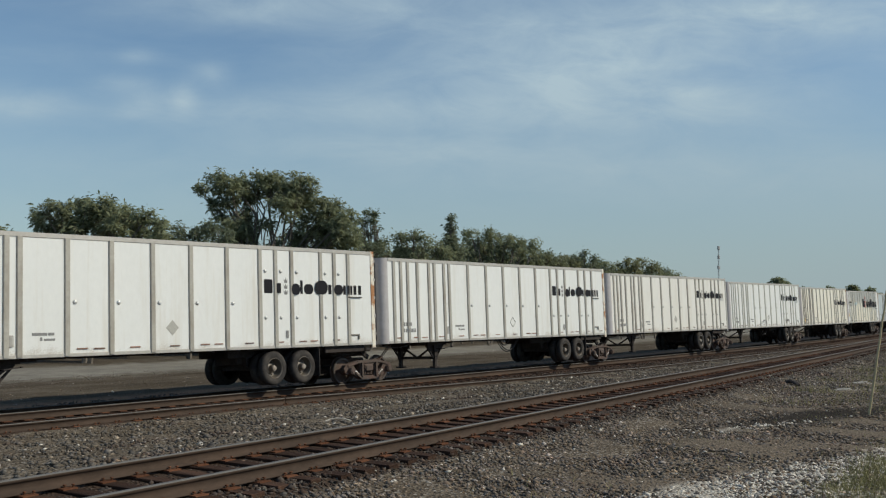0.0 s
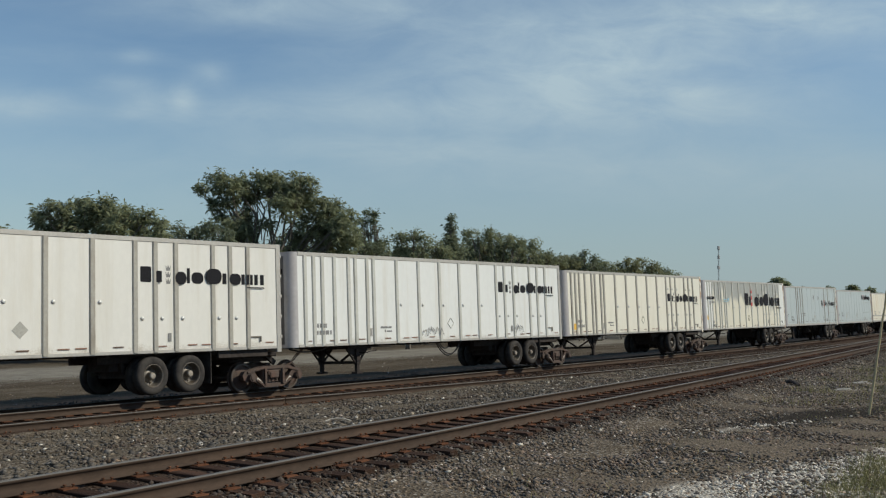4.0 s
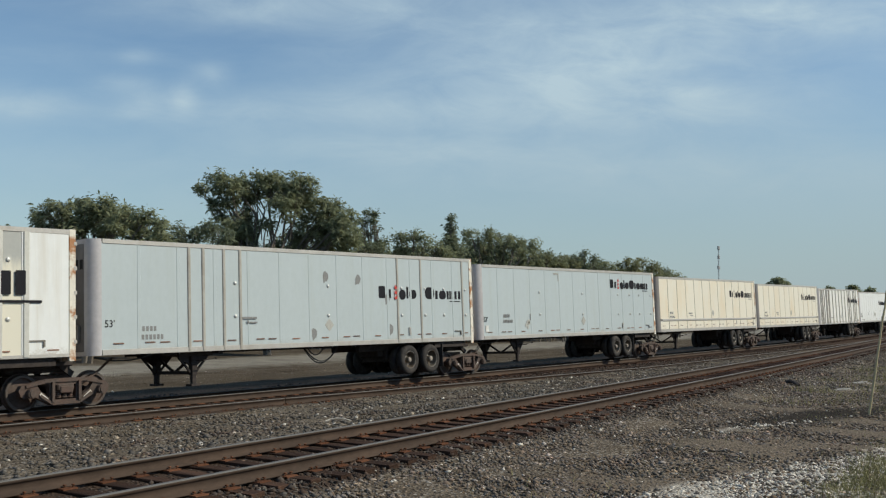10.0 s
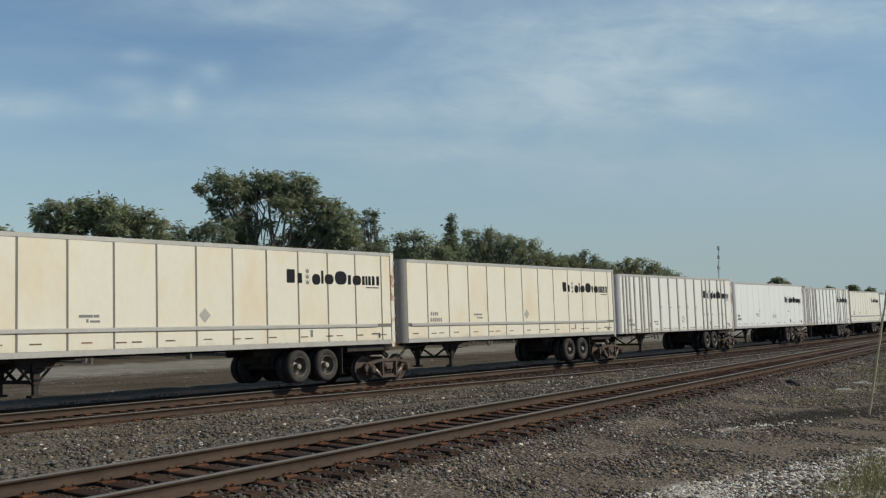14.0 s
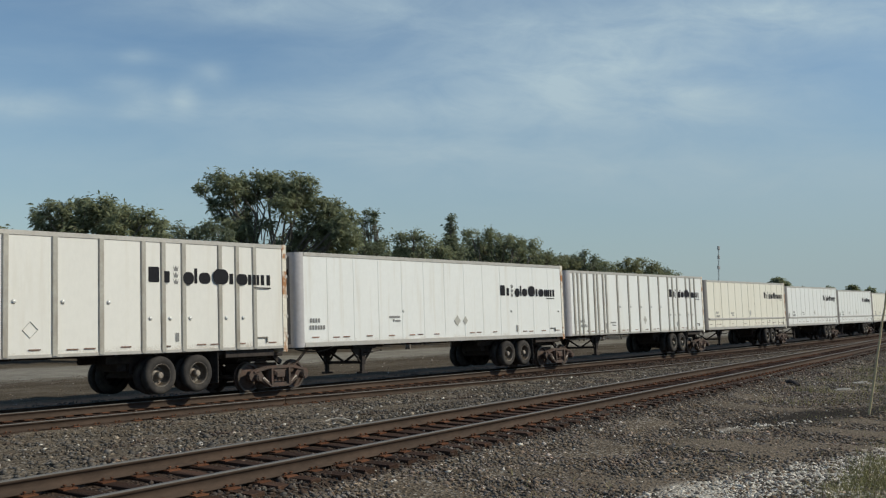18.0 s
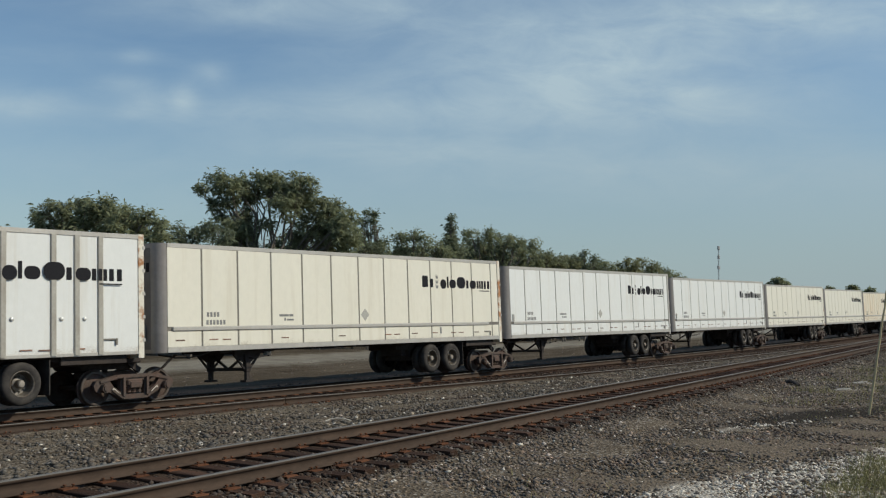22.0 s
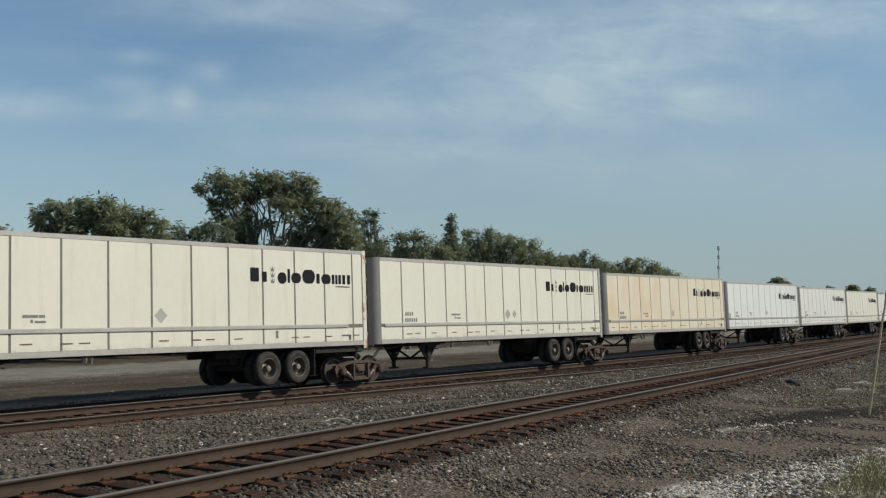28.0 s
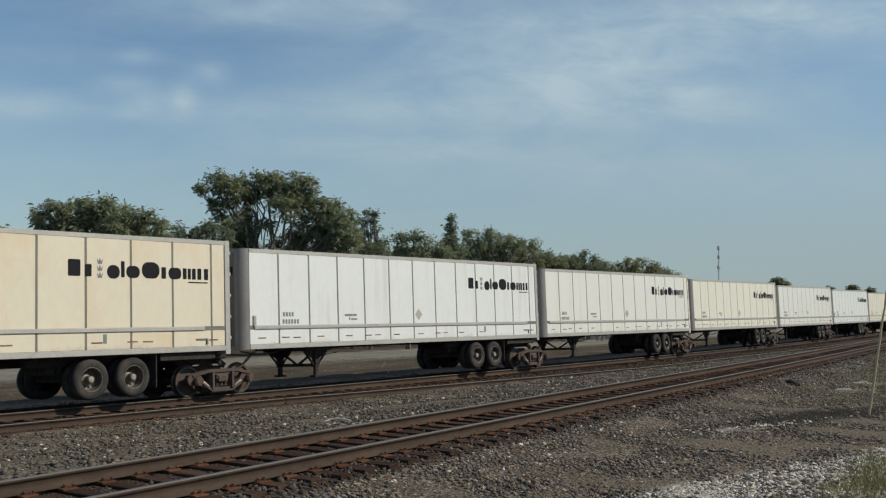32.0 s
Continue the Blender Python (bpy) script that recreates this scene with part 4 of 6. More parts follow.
def spring_mesh():
    """One coil spring as a ribbed barrel."""
    bm = bmesh.new()
    pr = [(0.05, 0.27)]
    for i in range(6):
        pr += [(0.072, 0.275 + i * 0.042), (0.076, 0.29 + i * 0.042), (0.056, 0.305 + i * 0.042)]
    tmp = lathe(bm, [(r, z) for r, z in pr] + [(0.05, 0.53)], 10)
    bmesh.ops.rotate(tmp, verts=tmp.verts[:], cent=(0, 0, 0), matrix=Matrix.Rotation(radians(90), 3, "X"))
    return mesh_of("spring", tmp, M_CAST)


BOGIE_X, AXLE_X = -0.09, 0.91


def build_bogie():
    bg = thing("rail_bogie", "rusty two-axle rail bogie with cast side frames between two trailers", "bogie", "bogies of the train")
    for s in (-1, 1):
        rot = pose(0, s * 1.02, 0, 0, 0, 0 if s < 0 else 180)
        hold("side_frame", cached("side_frame", side_frame_mesh), bg, "", rot)
        for sx in (-0.15, 0.0, 0.15):
            hold("spring", cached("spring", spring_mesh), bg, "", pose(sx, s * 1.02, 0))
    bm = boxes([(-0.22, 0.22, -1.13, 1.13, 0.44, 0.60)], 0.03)
    for y in (-1.13, 1.13):
        box(bm, -0.17, 0.17, y - 0.03, y + 0.03, 0.38, 0.55, bevel=0.02)
    box(bm, -0.80, 0.62, -0.35, 0.35, 0.62, 0.80, bevel=0.02)
    part("bolster", bm, M_CAST, bg, "red-brown cast bolster")
    bm = boxes([(-1.22, 0.45, -0.62, 0.62, 0.86, 1.06)], 0.06)
    box(bm, -1.05, 0.30, -0.95, 0.95, 1.00, 1.13, bevel=0.03)
    tube(bm, (-0.75, -0.55, 0.96), (-0.75, 0.55, 0.96), 0.17, seg=14)
    beam(bm, (0.10, -0.70, 1.02), (0.42, -0.70, 0.80), 0.08, 0.14)
    beam(bm, (0.10, 0.70, 1.02), (0.42, 0.70, 0.80), 0.08, 0.14)
    part("coupler_frame", bm, M_FRAME, bg)
    bm = bmesh.new()
    for y in (-0.86, -0.78):
        pipe(bm, [(0.25, y, 0.60), (0.75, y, 0.66), (1.10, y + 0.03, 0.86), (1.42, y + 0.06, 1.10), (1.55, y + 0.08, 1.15)], 0.017)
    part("brake_rod", bm, M_CAST, bg, "thin rusty rod reaching up to the next trailer")
    for q in (-1, 1):
        bm = bmesh.new()
        beam(bm, (q * 0.66, -1.122, 0.40), (q * 0.47, -1.122, 0.24), 0.006, 0.065)
        part("painted_bar", bm, PAINT["pale"], bg, "short white painted bar on the casting")
    for s in (-1, 1):
        beams = bmesh.new()
        beam(beams, (s * 0.52, -0.9, 0.40), (s * 0.52, 0.9, 0.40), 0.07, 0.12)
        for y in (-0.75, 0.75):
            box(beams, s * 0.52 - 0.05, s * 0.52 + 0.11 * s + 0.05, y - 0.06, y + 0.06, 0.28, 0.52)
        part("brake_beam", beams, M_FRAME, bg)
    for s in (-1, 1):
        ws = new("wheelset")
        ws.parent = bg
        ws.empty_display_size = 0.2
        ws.matrix_basis = pose(s * AXLE_X, 0, 0.425)
        for q in (-1, 1):
            hold("rail_wheel", cached("rail_wheel", rail_wheel_mesh), ws, "", pose(0, q * 0.755, 0, 0, 0, 0 if q < 0 else 180))
        part("axle", tube(bmesh.new(), (0, -1.0, 0), (0, 1.0, 0), 0.075, seg=10), M_CAST, ws)
    return bg


def build_running_gear(tr, slide=0.0):
    # landing legs under the nose
    def mount():
        bm = boxes([(-13.15, -12.0, -0.90, 0.90, 1.10, 1.235), (-13.6, -11.55, -0.82, -0.72, 1.14, 1.235), (-13.6, -11.55, 0.72, 0.82, 1.14, 1.235)], 0.008)
        return mesh_of("landing_gear", bm, M_FRAME)

    gear = hold("landing_gear", cached("gear", mount), tr)

    def leg():
        bm = boxes([(-0.085, 0.085, -0.08, 0.08, 0.60, 1.16), (-0.062, 0.062, -0.055, 0.055, 0.36, 0.62), (-0.15, 0.15, -0.12, 0.12, 0.30, 0.36)], 0.006)
        flat(bm, [(-0.56, 1.22), (-0.50, 1.08), (-0.13, 0.86), (0.13, 0.86), (0.50, 1.08), (0.56, 1.22)], -0.02, 0.04)
        box(bm, -0.13, 0.13, -0.10, 0.10, 0.88, 1.2, bevel=0.01)
        beam(bm, (-0.06, 0, 0.64), (-0.50, 0, 1.10), 0.05, 0.05)
        beam(bm, (0.06, 0, 0.64), (0.50, 0, 1.10), 0.05, 0.05)
        return mesh_of("leg", bm, M_FRAME)

    for y in (-0.77, 0.77):
        hold("leg", cached("leg", leg), gear, "", pose(-12.58, y, 0))

    def braces():
        bm = bmesh.new()
        beam(bm, (-12.58, -0.74, 0.66), (-12.58, 0.74, 0.66), 0.10, 0.09)
        beam(bm, (-12.58, -0.72, 1.08), (-12.58, -0.04, 0.68), 0.06, 0.06)
        beam(bm, (-12.58, 0.72, 1.08), (-12.58, 0.04, 0.68), 0.06, 0.06)
        return mesh_of("cross_brace", bm, M_FRAME)

    hold("cross_brace", cached("braces", braces), gear)

    def crank():
        bm = bmesh.new()
        tube(bm, (-12.58, -0.84, 0.98), (-12.58, -1.24, 0.98), 0.018, seg=8)
        beam(bm, (-12.58, -1.22, 0.99), (-12.20, -1.22, 1.03), 0.025, 0.025)
        tube(bm, (-12.20, -1.20, 1.03), (-12.20, -1.30, 1.03), 0.018, seg=8)
        return mesh_of("crank_handle", bm, M_FRAME)

    hold("crank_handle", cached("crank", crank), gear)

    sub = hold("subframe", cached("subframe", lambda: mesh_of("subframe", boxes([(-5.3, -2.4, -1.1, 1.1, 1.18, 1.25), (-2.4, -0.3, -1.05, 1.05, 1.1, 1.24)], 0.01), M_FRAME)), tr)
    for y in (-0.54, 0.54):
        hold("frame_rail", cached("frame_rail", lambda: mesh_of("frame_rail", boxes([(-5.6, -0.15, -0.08, 0.08, 0.98, 1.179)], 0.01), M_FRAME)), sub, "", pose(0, y, 0))
        for x in (-4.40 + slide, -3.21 + slide):
            def hanger():
                bm = boxes([(-0.5, -0.4, -0.07, 0.07, 0.75, 1.1)])
                beam(bm, (-0.45, 0, 0.78), (0.1, 0, 0.64), 0.09, 0.12)
                return mesh_of("hanger", bm, M_FRAME)
            hold("hanger", cached("hanger", hanger), sub, "", pose(x, y, 0))
            hold("air_spring", cached("air_spring", lambda: mesh_of("air_spring", tube(bmesh.new(), (0.28, 0, 0.66), (0.28, 0, 1.0), 0.13, seg=12), M_TYRE)), sub, "", pose(x, y, 0))
    for y in (-1.14, 1.14):
        hold("side_skirt", cached("skirt", lambda: mesh_of("side_skirt", boxes([(-2.2, -0.4, -0.04, 0.04, 1.02, 1.25)], 0.008), M_FRAME)), sub, "", pose(0, y, 0))
    for i in range(8):
        hold("crossmember", cached("crossmember", lambda: mesh_of("crossmember", boxes([(-0.04, 0.04, -1.2, 1.2, 1.17, 1.29)]), M_FRAME)), tr, "", pose(-12.0 + 0.9 * i, 0, 0))
    for x in (-4.40 + slide, -3.21 + slide):
        hold("axle", cached("road_axle", lambda: mesh_of("axle", tube(bmesh.new(), (0, -1.0, 0), (0, 1.0, 0), 0.065, seg=10), M_FRAME)), tr, "", pose(x, 0, 0.655))
        for s in (-1, 1):
            wh = new("road_wheel")
            wh.parent = tr
            wh.empty_display_size = 0.2
            wh.matrix_basis = pose(x, s * 1.25, 0.655, 0, 0, 0 if s < 0 else 180)
            hold("tyre", cached("tyre", tyre_mesh), wh)
            hold("tyre", cached("tyre", tyre_mesh), wh, "", pose(0, 0.33, 0))
            hold("rim", cached("rim", rim_mesh), wh)
            hold("hub", cached("hub", lambda: mesh_of("hub", lathe(bmesh.new(), [(0.088, 0.15), (0.085, 0.02), (0.07, -0.005), (0.03, -0.012)], 16, "end"), M_HUB)), wh, "worn grey hub cap")

    def flap():
        bm = boxes([(-0.015, 0.015, 0.0, 0.62, 0.36, 1.16)], 0.004)
        return mesh_of("mud_flap", bm, M_TYRE)

    for y in (-1.24, 0.62):
        hold("mud_flap", cached("flap", flap), tr, "", pose(-2.52 + slide, y, 0))

    def slider():
        bm = boxes([(-5.15, -2.55, -0.46, 0.46, 0.78, 1.14), (-4.75, -2.85, -0.62, 0.62, 0.60, 0.80)], 0.02)
        for x in (-4.40, -3.21):
            for y in (-0.36, 0.36):
                tube(bm, (x + 0.2, y, 0.62), (x + 0.42, y, 0.50), 0.10, seg=12)
        return mesh_of("suspension", bm, M_FRAME)

    hold("suspension", cached("slider", slider), tr, "", pose(slide, 0, 0))

    def cables():
        bm = bmesh.new()
        for k, (x0, x1, dip, y) in enumerate(((-9.0, -7.5, 0.42, -0.80), (-8.8, -8.1, 0.22, -0.74), (-8.9, -7.4, 0.48, -0.66))):
            pipe(bm, [(x0 + (x1 - x0) * i / 10, y, 1.19 - dip * (1 - (i / 5 - 1) ** 2)) for i in range(11)], 0.02)
        return mesh_of("hanging_cables", bm, M_HOSE)

    if slide > 0.5:
        hold("hanging_cables", cached("cables", cables), tr, "", pose(slide, 0, 0))

    def hose():
        bm = bmesh.new()
        pts = [(-15.6, -0.72, 1.17), (-15.1, -0.75, 1.08), (-14.6, -0.75, 1.07), (-14.2, -0.75, 1.12), (-13.9, -0.75, 1.2)]
        pipe(bm, pts, 0.022)
        return mesh_of("air_hose", bm, M_HOSE)

    hold("air_hose", cached("hose", hose), tr)


def text_mesh(word, size, mat):
    cu = bpy.data.curves.new("lettering", "FONT")
    cu.body, cu.size, cu.extrude = word, size, 0.002
    ob = new("lettering", cu)
    bpy.context.view_layer.update()
    me = bpy.data.meshes.new_from_object(ob.evaluated_get(bpy.context.evaluated_depsgraph_get()))
    bpy.data.objects.remove(ob)
    me.name = "lettering"
    me.materials.clear()
    me.materials.append(mat)
    return me


def build_trailer(style, paint, label, seed, extra=(), slide=0.0):
    rnd = random.Random(seed)
    tr = thing("trailer", label, "trailer", "trailers of the train")
    mat = M_STEEL_SIDE if style == "steel" else PAINT[paint]
    seam = style == "B"
    hold("body", cached(("body", mat.name if not seam else "seam"), lambda: body_mesh(M_ALU_DARK if seam else mat)), tr)
    hold("roof", cached("roof", roof_mesh), tr)
    bs = cached(("bottom_rail", style in ("A", "steel")), lambda: rail_mesh(SIDE_B, SIDE_B + (0.085 if style in ("A", "steel") else 0.14), 0.016))
    for s in (0, 180):
        ts = cached(("top_rail", s), lambda: sloped(rail_mesh(SIDE_T - 0.115, SIDE_T, 0.018), s == 180))
        hold("top_rail", ts, tr, "", pose(-LENGTH + 0.28 if s else 0, 0, 0, 0, 0, s))
        hold("bottom_rail", bs, tr, "", pose(-LENGTH + 0.28 if s else 0, 0, 0, 0, 0, s))
    # rear frame and doors
    rust = M_RUSTED_WHITE if rnd.random() < (0.45 if style == "B" else 0.95) or "rusty" in label else M_ALU
    hold("rear_frame", cached(("rear", rust.name), lambda: mesh_of("rear_frame", boxes([(-0.14, 0.03, -HALF_W - 0.022, -HALF_W + 0.08, SIDE_B - 0.10, SIDE_T + 0.01),
         (-0.14, 0.03, HALF_W - 0.08, HALF_W + 0.022, SIDE_B - 0.10, SIDE_T + 0.01), (-0.14, 0.03, -HALF_W, HALF_W, SIDE_T - 0.12, SIDE_T + 0.012),
         (-0.14, 0.03, -HALF_W, HALF_W, SIDE_B - 0.10, SIDE_B + 0.1)], 0.008), rust)), tr)
    for y0 in (-1.2, 0.01):
        d = hold("rear_door", cached("door", lambda: mesh_of("rear_door", boxes([(-0.05, -0.01, 0, 1.19, SIDE_B + 0.1, SIDE_T - 0.12)], 0.008), PAINT["white"])), tr, "", pose(0, y0, 0))
        hold("lock_rod", cached("rod", lambda: mesh_of("lock_rod", tube(bmesh.new(), (0.03, 0.6, SIDE_B - 0.02), (0.03, 0.6, SIDE_T - 0.06), 0.017, seg=8), M_ALU)), d)
    hinge = cached("hinge", lambda: mesh_of("hinge", boxes([(-0.05, 0.035, -HALF_W - 0.028, -HALF_W + 0.04, -0.045, 0.045)], 0.008), M_ALU))
    for i in range(5):
        hold("hinge", hinge, tr, "", pose(0.03, 0, SIDE_B + 0.35 + 0.58 * i))
    # nose corners
    skin = M_NOSE_DARK if style == "B" else M_NOSE

    def nose():
        me = sloped(mesh_of("nose_cap", prism(bmesh.new(), rounded_plan(-LENGTH - 0.012, -LENGTH + 0.28, HALF_W + 0.012, 0.27), SIDE_B, SIDE_T - 0.002), skin))
        me.shade_smooth()
        me.set_sharp_from_angle(angle=radians(40))
        return me

    hold("nose_cap", cached(("nose", skin.name), nose), tr)

    def nose_panel():
        return sloped(mesh_of("nose_panel", boxes([(-LENGTH - 0.018, -LENGTH - 0.008, -HALF_W + 0.27, HALF_W - 0.27, SIDE_B + 0.1, SIDE_T - 0.12)], 0.004), M_NOSE_FACE))

    nf = hold("nose_panel", cached("nose_panel", nose_panel), tr)
    for y0 in (-0.98, -0.80, -0.58):
        hold("mark_shape", cached("nose_mark", lambda: mesh_of("mark_shape", boxes([(-0.005, 0.0, 0.0, 0.13, 0.0, 0.24)], 0.002), M_INK)), nf, "", pose(-LENGTH - 0.0185, y0, 3.32))
    hold("nose_box", cached("nose_box", lambda: mesh_of("nose_box", boxes([(-0.09, 0.0, -0.16, 0.16, -0.22, 0.22)], 0.015), M_ALU_DARK)), tr, "", pose(-LENGTH - 0.018, -0.72, 1.75))
    face = -HALF_W
    logo_z, logo_x, logo_w, logo_h = 3.20, -4.98, 4.26, 0.40
    if style in ("A", "steel"):
        steel = style == "steel" or "pale_posts" in extra
        pm = cached(("post", steel), lambda: post_mesh(M_POST_LIGHT if steel else M_POST, 0.150, 0.040))
        for x in A_POSTS:
            hold("post", pm, tr, "", fitted(x, face, SIDE_B + 0.03, SIDE_T - 0.10))
        ink_y = face - 0.044
        logo_z, logo_x = (2.81 if "low_mark" in extra else 2.95 if "mid_mark" in extra else 3.03), -4.87
        diamond = (-8.03, 1.865)
        ns = (-11.96, 1.71)
        num = (-14.99, 1.58) if style == "A" else (-14.92, 1.41)
        for x in [p for p in A_POSTS[8:-1]]:
            hold("vent_cap", cached("stud", stud_mesh), tr, "", pose(x + 0.21, face, 2.51 if x < -5.2 else 2.11))
            if x > -5.2 and ("low_mark" in extra or style == "steel"):
                hold("vent_cap", cached("stud", stud_mesh), tr, "", pose(x + 0.21, face, 3.45))
    elif style == "B":
        edges = [-LENGTH + 0.27] + B_SEAMS + [-0.14]
        for a, b in zip(edges, edges[1:]):
            w = round(b - a - 0.058, 3)
            hold("panel", cached(("panel", w, paint), lambda: panel_mesh(w, 1.885, SIDE_T - 0.115, mat)), tr, "", fitted((a + b) / 2, face, 1.885))
            hold("lower_panel", cached(("low", w, paint), lambda: panel_mesh(w, SIDE_B + 0.142, 1.775, mat)), tr, "", pose((a + b) / 2, face, 0))
        hold("rub_rail", cached("rub", lambda: mesh_of("rub_rail", boxes([(-15.62, -0.86, face - 0.05, face, 1.772, 1.888)], 0.02), M_ALU)), tr)
        ink_y = face - 0.017
        logo_z = 3.13
        diamond = (-7.98, 2.18)
        ns = (-11.78, 2.12)
        num = (-14.49, 1.93)
    else:
        for i in range(12):
            hold("seam_strip", cached(("seam_strip", paint), lambda: mesh_of("seam_strip", boxes([(-0.05, 0.05, -0.007, 0.004, SIDE_B + 0.14, SIDE_T - 0.115)], 0.006), mat)), tr, "",
                 fitted(-14.69 + 1.228 * i, face, SIDE_B + 0.14))
        if "posts" in extra:
            pm = cached("thin_post", lambda: post_mesh(M_POST, 0.10, 0.03))
            for x in C5_POSTS:
                hold("post", pm, tr, "", fitted(x, face, SIDE_B + 0.03, SIDE_T - 0.10))
        plain = "second" in extra
        for x in ((-11.0, -4.15, -0.42) if plain else (-11.51, -7.75, -4.15, -2.85, -1.75, -0.42)):
            for z in ((2.3,) if plain else (2.16, 3.07)):
                hold("vent_cap", cached("stud", stud_mesh), tr, "", pose(x, face, z))
        ink_y = face - 0.017 if "posts" not in extra else face - 0.034
        diamond = (-7.72, 1.87)
        ns = (-11.3, 2.05)
        num = (-14.62, 1.58)
        if "second" in extra:
            num, ns, diamond = (-15.55, 1.74), (-11.75, 2.05), (-7.85, 1.95)
        if "fifty" in extra and "posts" not in extra:
            num = (-14.37, 1.84)
        logo_z = 2.72 if "posts" in extra else (3.37 if "fifty" in extra else 2.90)
    crossed = A_POSTS if style in ("A", "steel") else (C5_POSTS if "posts" in extra else [])
    flush = face - 0.006 if style in ("A", "steel", "C") else ink_y
    if style == "C" and "posts" not in extra:
        flush = ink_y

    def depth(a, b):
        return ink_y if any(a - 0.07 < q < b + 0.07 for q in crossed) else flush

    # document box and data plate low on the side
    if style != "B":
        hold("document_box", cached("docbox", lambda: mesh_of("document_box", boxes([(-0.055, 0.055, -0.035, 0.0, -0.13, 0.13), (-0.02, 0.02, -0.045, -0.03, -0.09, 0.09)], 0.006), M_ALU)), tr, "", pose(-12.47 if style != "C" else -3.75, face - 0.004, 1.62))
    if style == "B" and paint == "white":
        hold("document_box", CACHE["docbox"], tr, "", pose(-15.60, face - 0.013, 2.04))
    if style != "C":
        hold("data_plate", cached("plate", lambda: bars_mesh([(-0.11, 0.11, -0.05, 0.05)], 0, M_FADED, "data_plate")), tr, "", pose(-3.915, face - 0.018, 1.62, 0, 90, 0))
    hold("latch_bracket", cached("latch", lambda: mesh_of("latch_bracket", boxes([(-0.2, 0.2, -0.02, 0.0, -0.02, 0.02), (0.14, 0.19, -0.03, 0.0, -0.14, 0.02)], 0.004), M_ALU_DARK)), tr, "",
         pose(-0.95, face - 0.016, 1.56 + rnd.uniform(-0.03, 0.06)))
    # reflective strips along the foot of the side
    strip = cached("strip", strip_mesh)
    zs = 1.53 if seam else (1.40 if style != "C" else 1.50)
    for i in range(13):
        if rnd.random() < 0.12:
            continue
        x = -15.35 + 1.235 * i + rnd.uniform(-0.05, 0.1)
        two = i % 3 == 1
        for dx in ((-0.22, 0.24) if two else (0.0,)):
            hold("reflector", strip, tr, "", pose(x + dx, face - 0.014, zs + rnd.uniform(-0.01, 0.01)))
    if style == "steel":
        fleet_mark(tr, -8.86, depth, 2.66, 8.05, 0.75)
        for i in range(3):
            hold("pronged_mark", cached("prong_big", lambda: prong_mesh(1.55, M_RED, 0)), tr, "red three-pointed painted mark", pose(-7.42, depth(-7.62, -7.22), 2.74 + 0.39 * i))
        hold("emblem", cached("emblem_big", lambda: bars_mesh([(0, 0.79, 0.036 * i, 0.022 + 0.036 * i) for i in range(5)] + [(0.81, 0.98, 0.0, 0.166), (1.02, 1.20, 0.0, 0.166)], 0, M_INK, "emblem")), tr, "", pose(-15.64, ink_y, 2.97))
        hold("emblem", cached("emblem_bars", lambda: bars_mesh([(0.70, 1.20, 0.10, 0.145), (0.70, 1.30, 0.02, 0.065), (0.44, 0.52, -0.10, 0.14)], 0, M_FADED, "emblem")), tr, "", pose(-15.62, ink_y, 2.74))
        hold("ghost_mark", cached("ghost", lambda: bars_mesh([(0, 0.9, 0.0, 0.04), (0, 0.95, 0.10, 0.14), (0.85, 1.1, 0.05, 0.22)], 0, M_BLUE, "ghost_mark")), tr, "faded blue painted-out mark", pose(-12.92, ink_y, 2.86))
        wf = cached("white_front", lambda: panel_mesh(1.12, SIDE_B + 0.09, SIDE_T - 0.115, PAINT["white"]))
        hold("panel", wf, tr, "white-painted side sheet", fitted(-15.22, face, SIDE_B + 0.09))
        hold("panel", cached("white_rear", lambda: panel_mesh(1.18, SIDE_B + 0.08, SIDE_T - 0.115, PAINT["white"])), tr, "white-painted side sheet", fitted(-0.74, face, SIDE_B + 0.08))
    else:
        gap = 0.42 if "posts" in extra else 0.0      # the mark keeps clear of a post
        fleet_mark(tr, logo_x, depth, logo_z, logo_w, logo_h, "", gap)
        for i in range(3):
            hold("pronged_mark", cached(("prong", paint == "bluish"), lambda: prong_mesh(0.75, M_RED if paint == "bluish" else M_FADED, 0)), tr, "", pose(logo_x + 0.93 - gap, depth(logo_x + 0.85 - gap, logo_x + 1.01 - gap), logo_z + 0.03 + 0.17 * i))
        if not ("fifty" in extra and "posts" not in extra):
            hold("emblem", cached("emblem", lambda: bars_mesh([(0, 0.38, 0.02, 0.085), (0.40, 0.56, 0.02, 0.085), (0.2, 0.26, -0.10, -0.02), (0.3, 0.58, -0.10, -0.05)], 0, M_FADED, "emblem")), tr, "", pose(ns[0], depth(ns[0], ns[0] + 0.58), ns[1]))
    if "frame" in extra:
        hold("placard", cached("dframe", lambda: diamond_frame_mesh(0)), tr, "", pose(diamond[0], depth(diamond[0] - 0.2, diamond[0] + 0.2), diamond[1]))
    else:
        hold("placard", cached("diamond", lambda: diamond_mesh(0)), tr, "", pose(diamond[0], depth(diamond[0] - 0.2, diamond[0] + 0.2), diamond[1]))
    if "second" in extra:
        hold("placard", cached("diamond", lambda: diamond_mesh(0)), tr, "", pose(diamond[0] + 0.5, depth(diamond[0] + 0.35, diamond[0] + 0.65), diamond[1]) @ Matrix.Diagonal((0.75, 1, 0.8, 1)))
    number_bars(tr, num[0], depth, num[1])
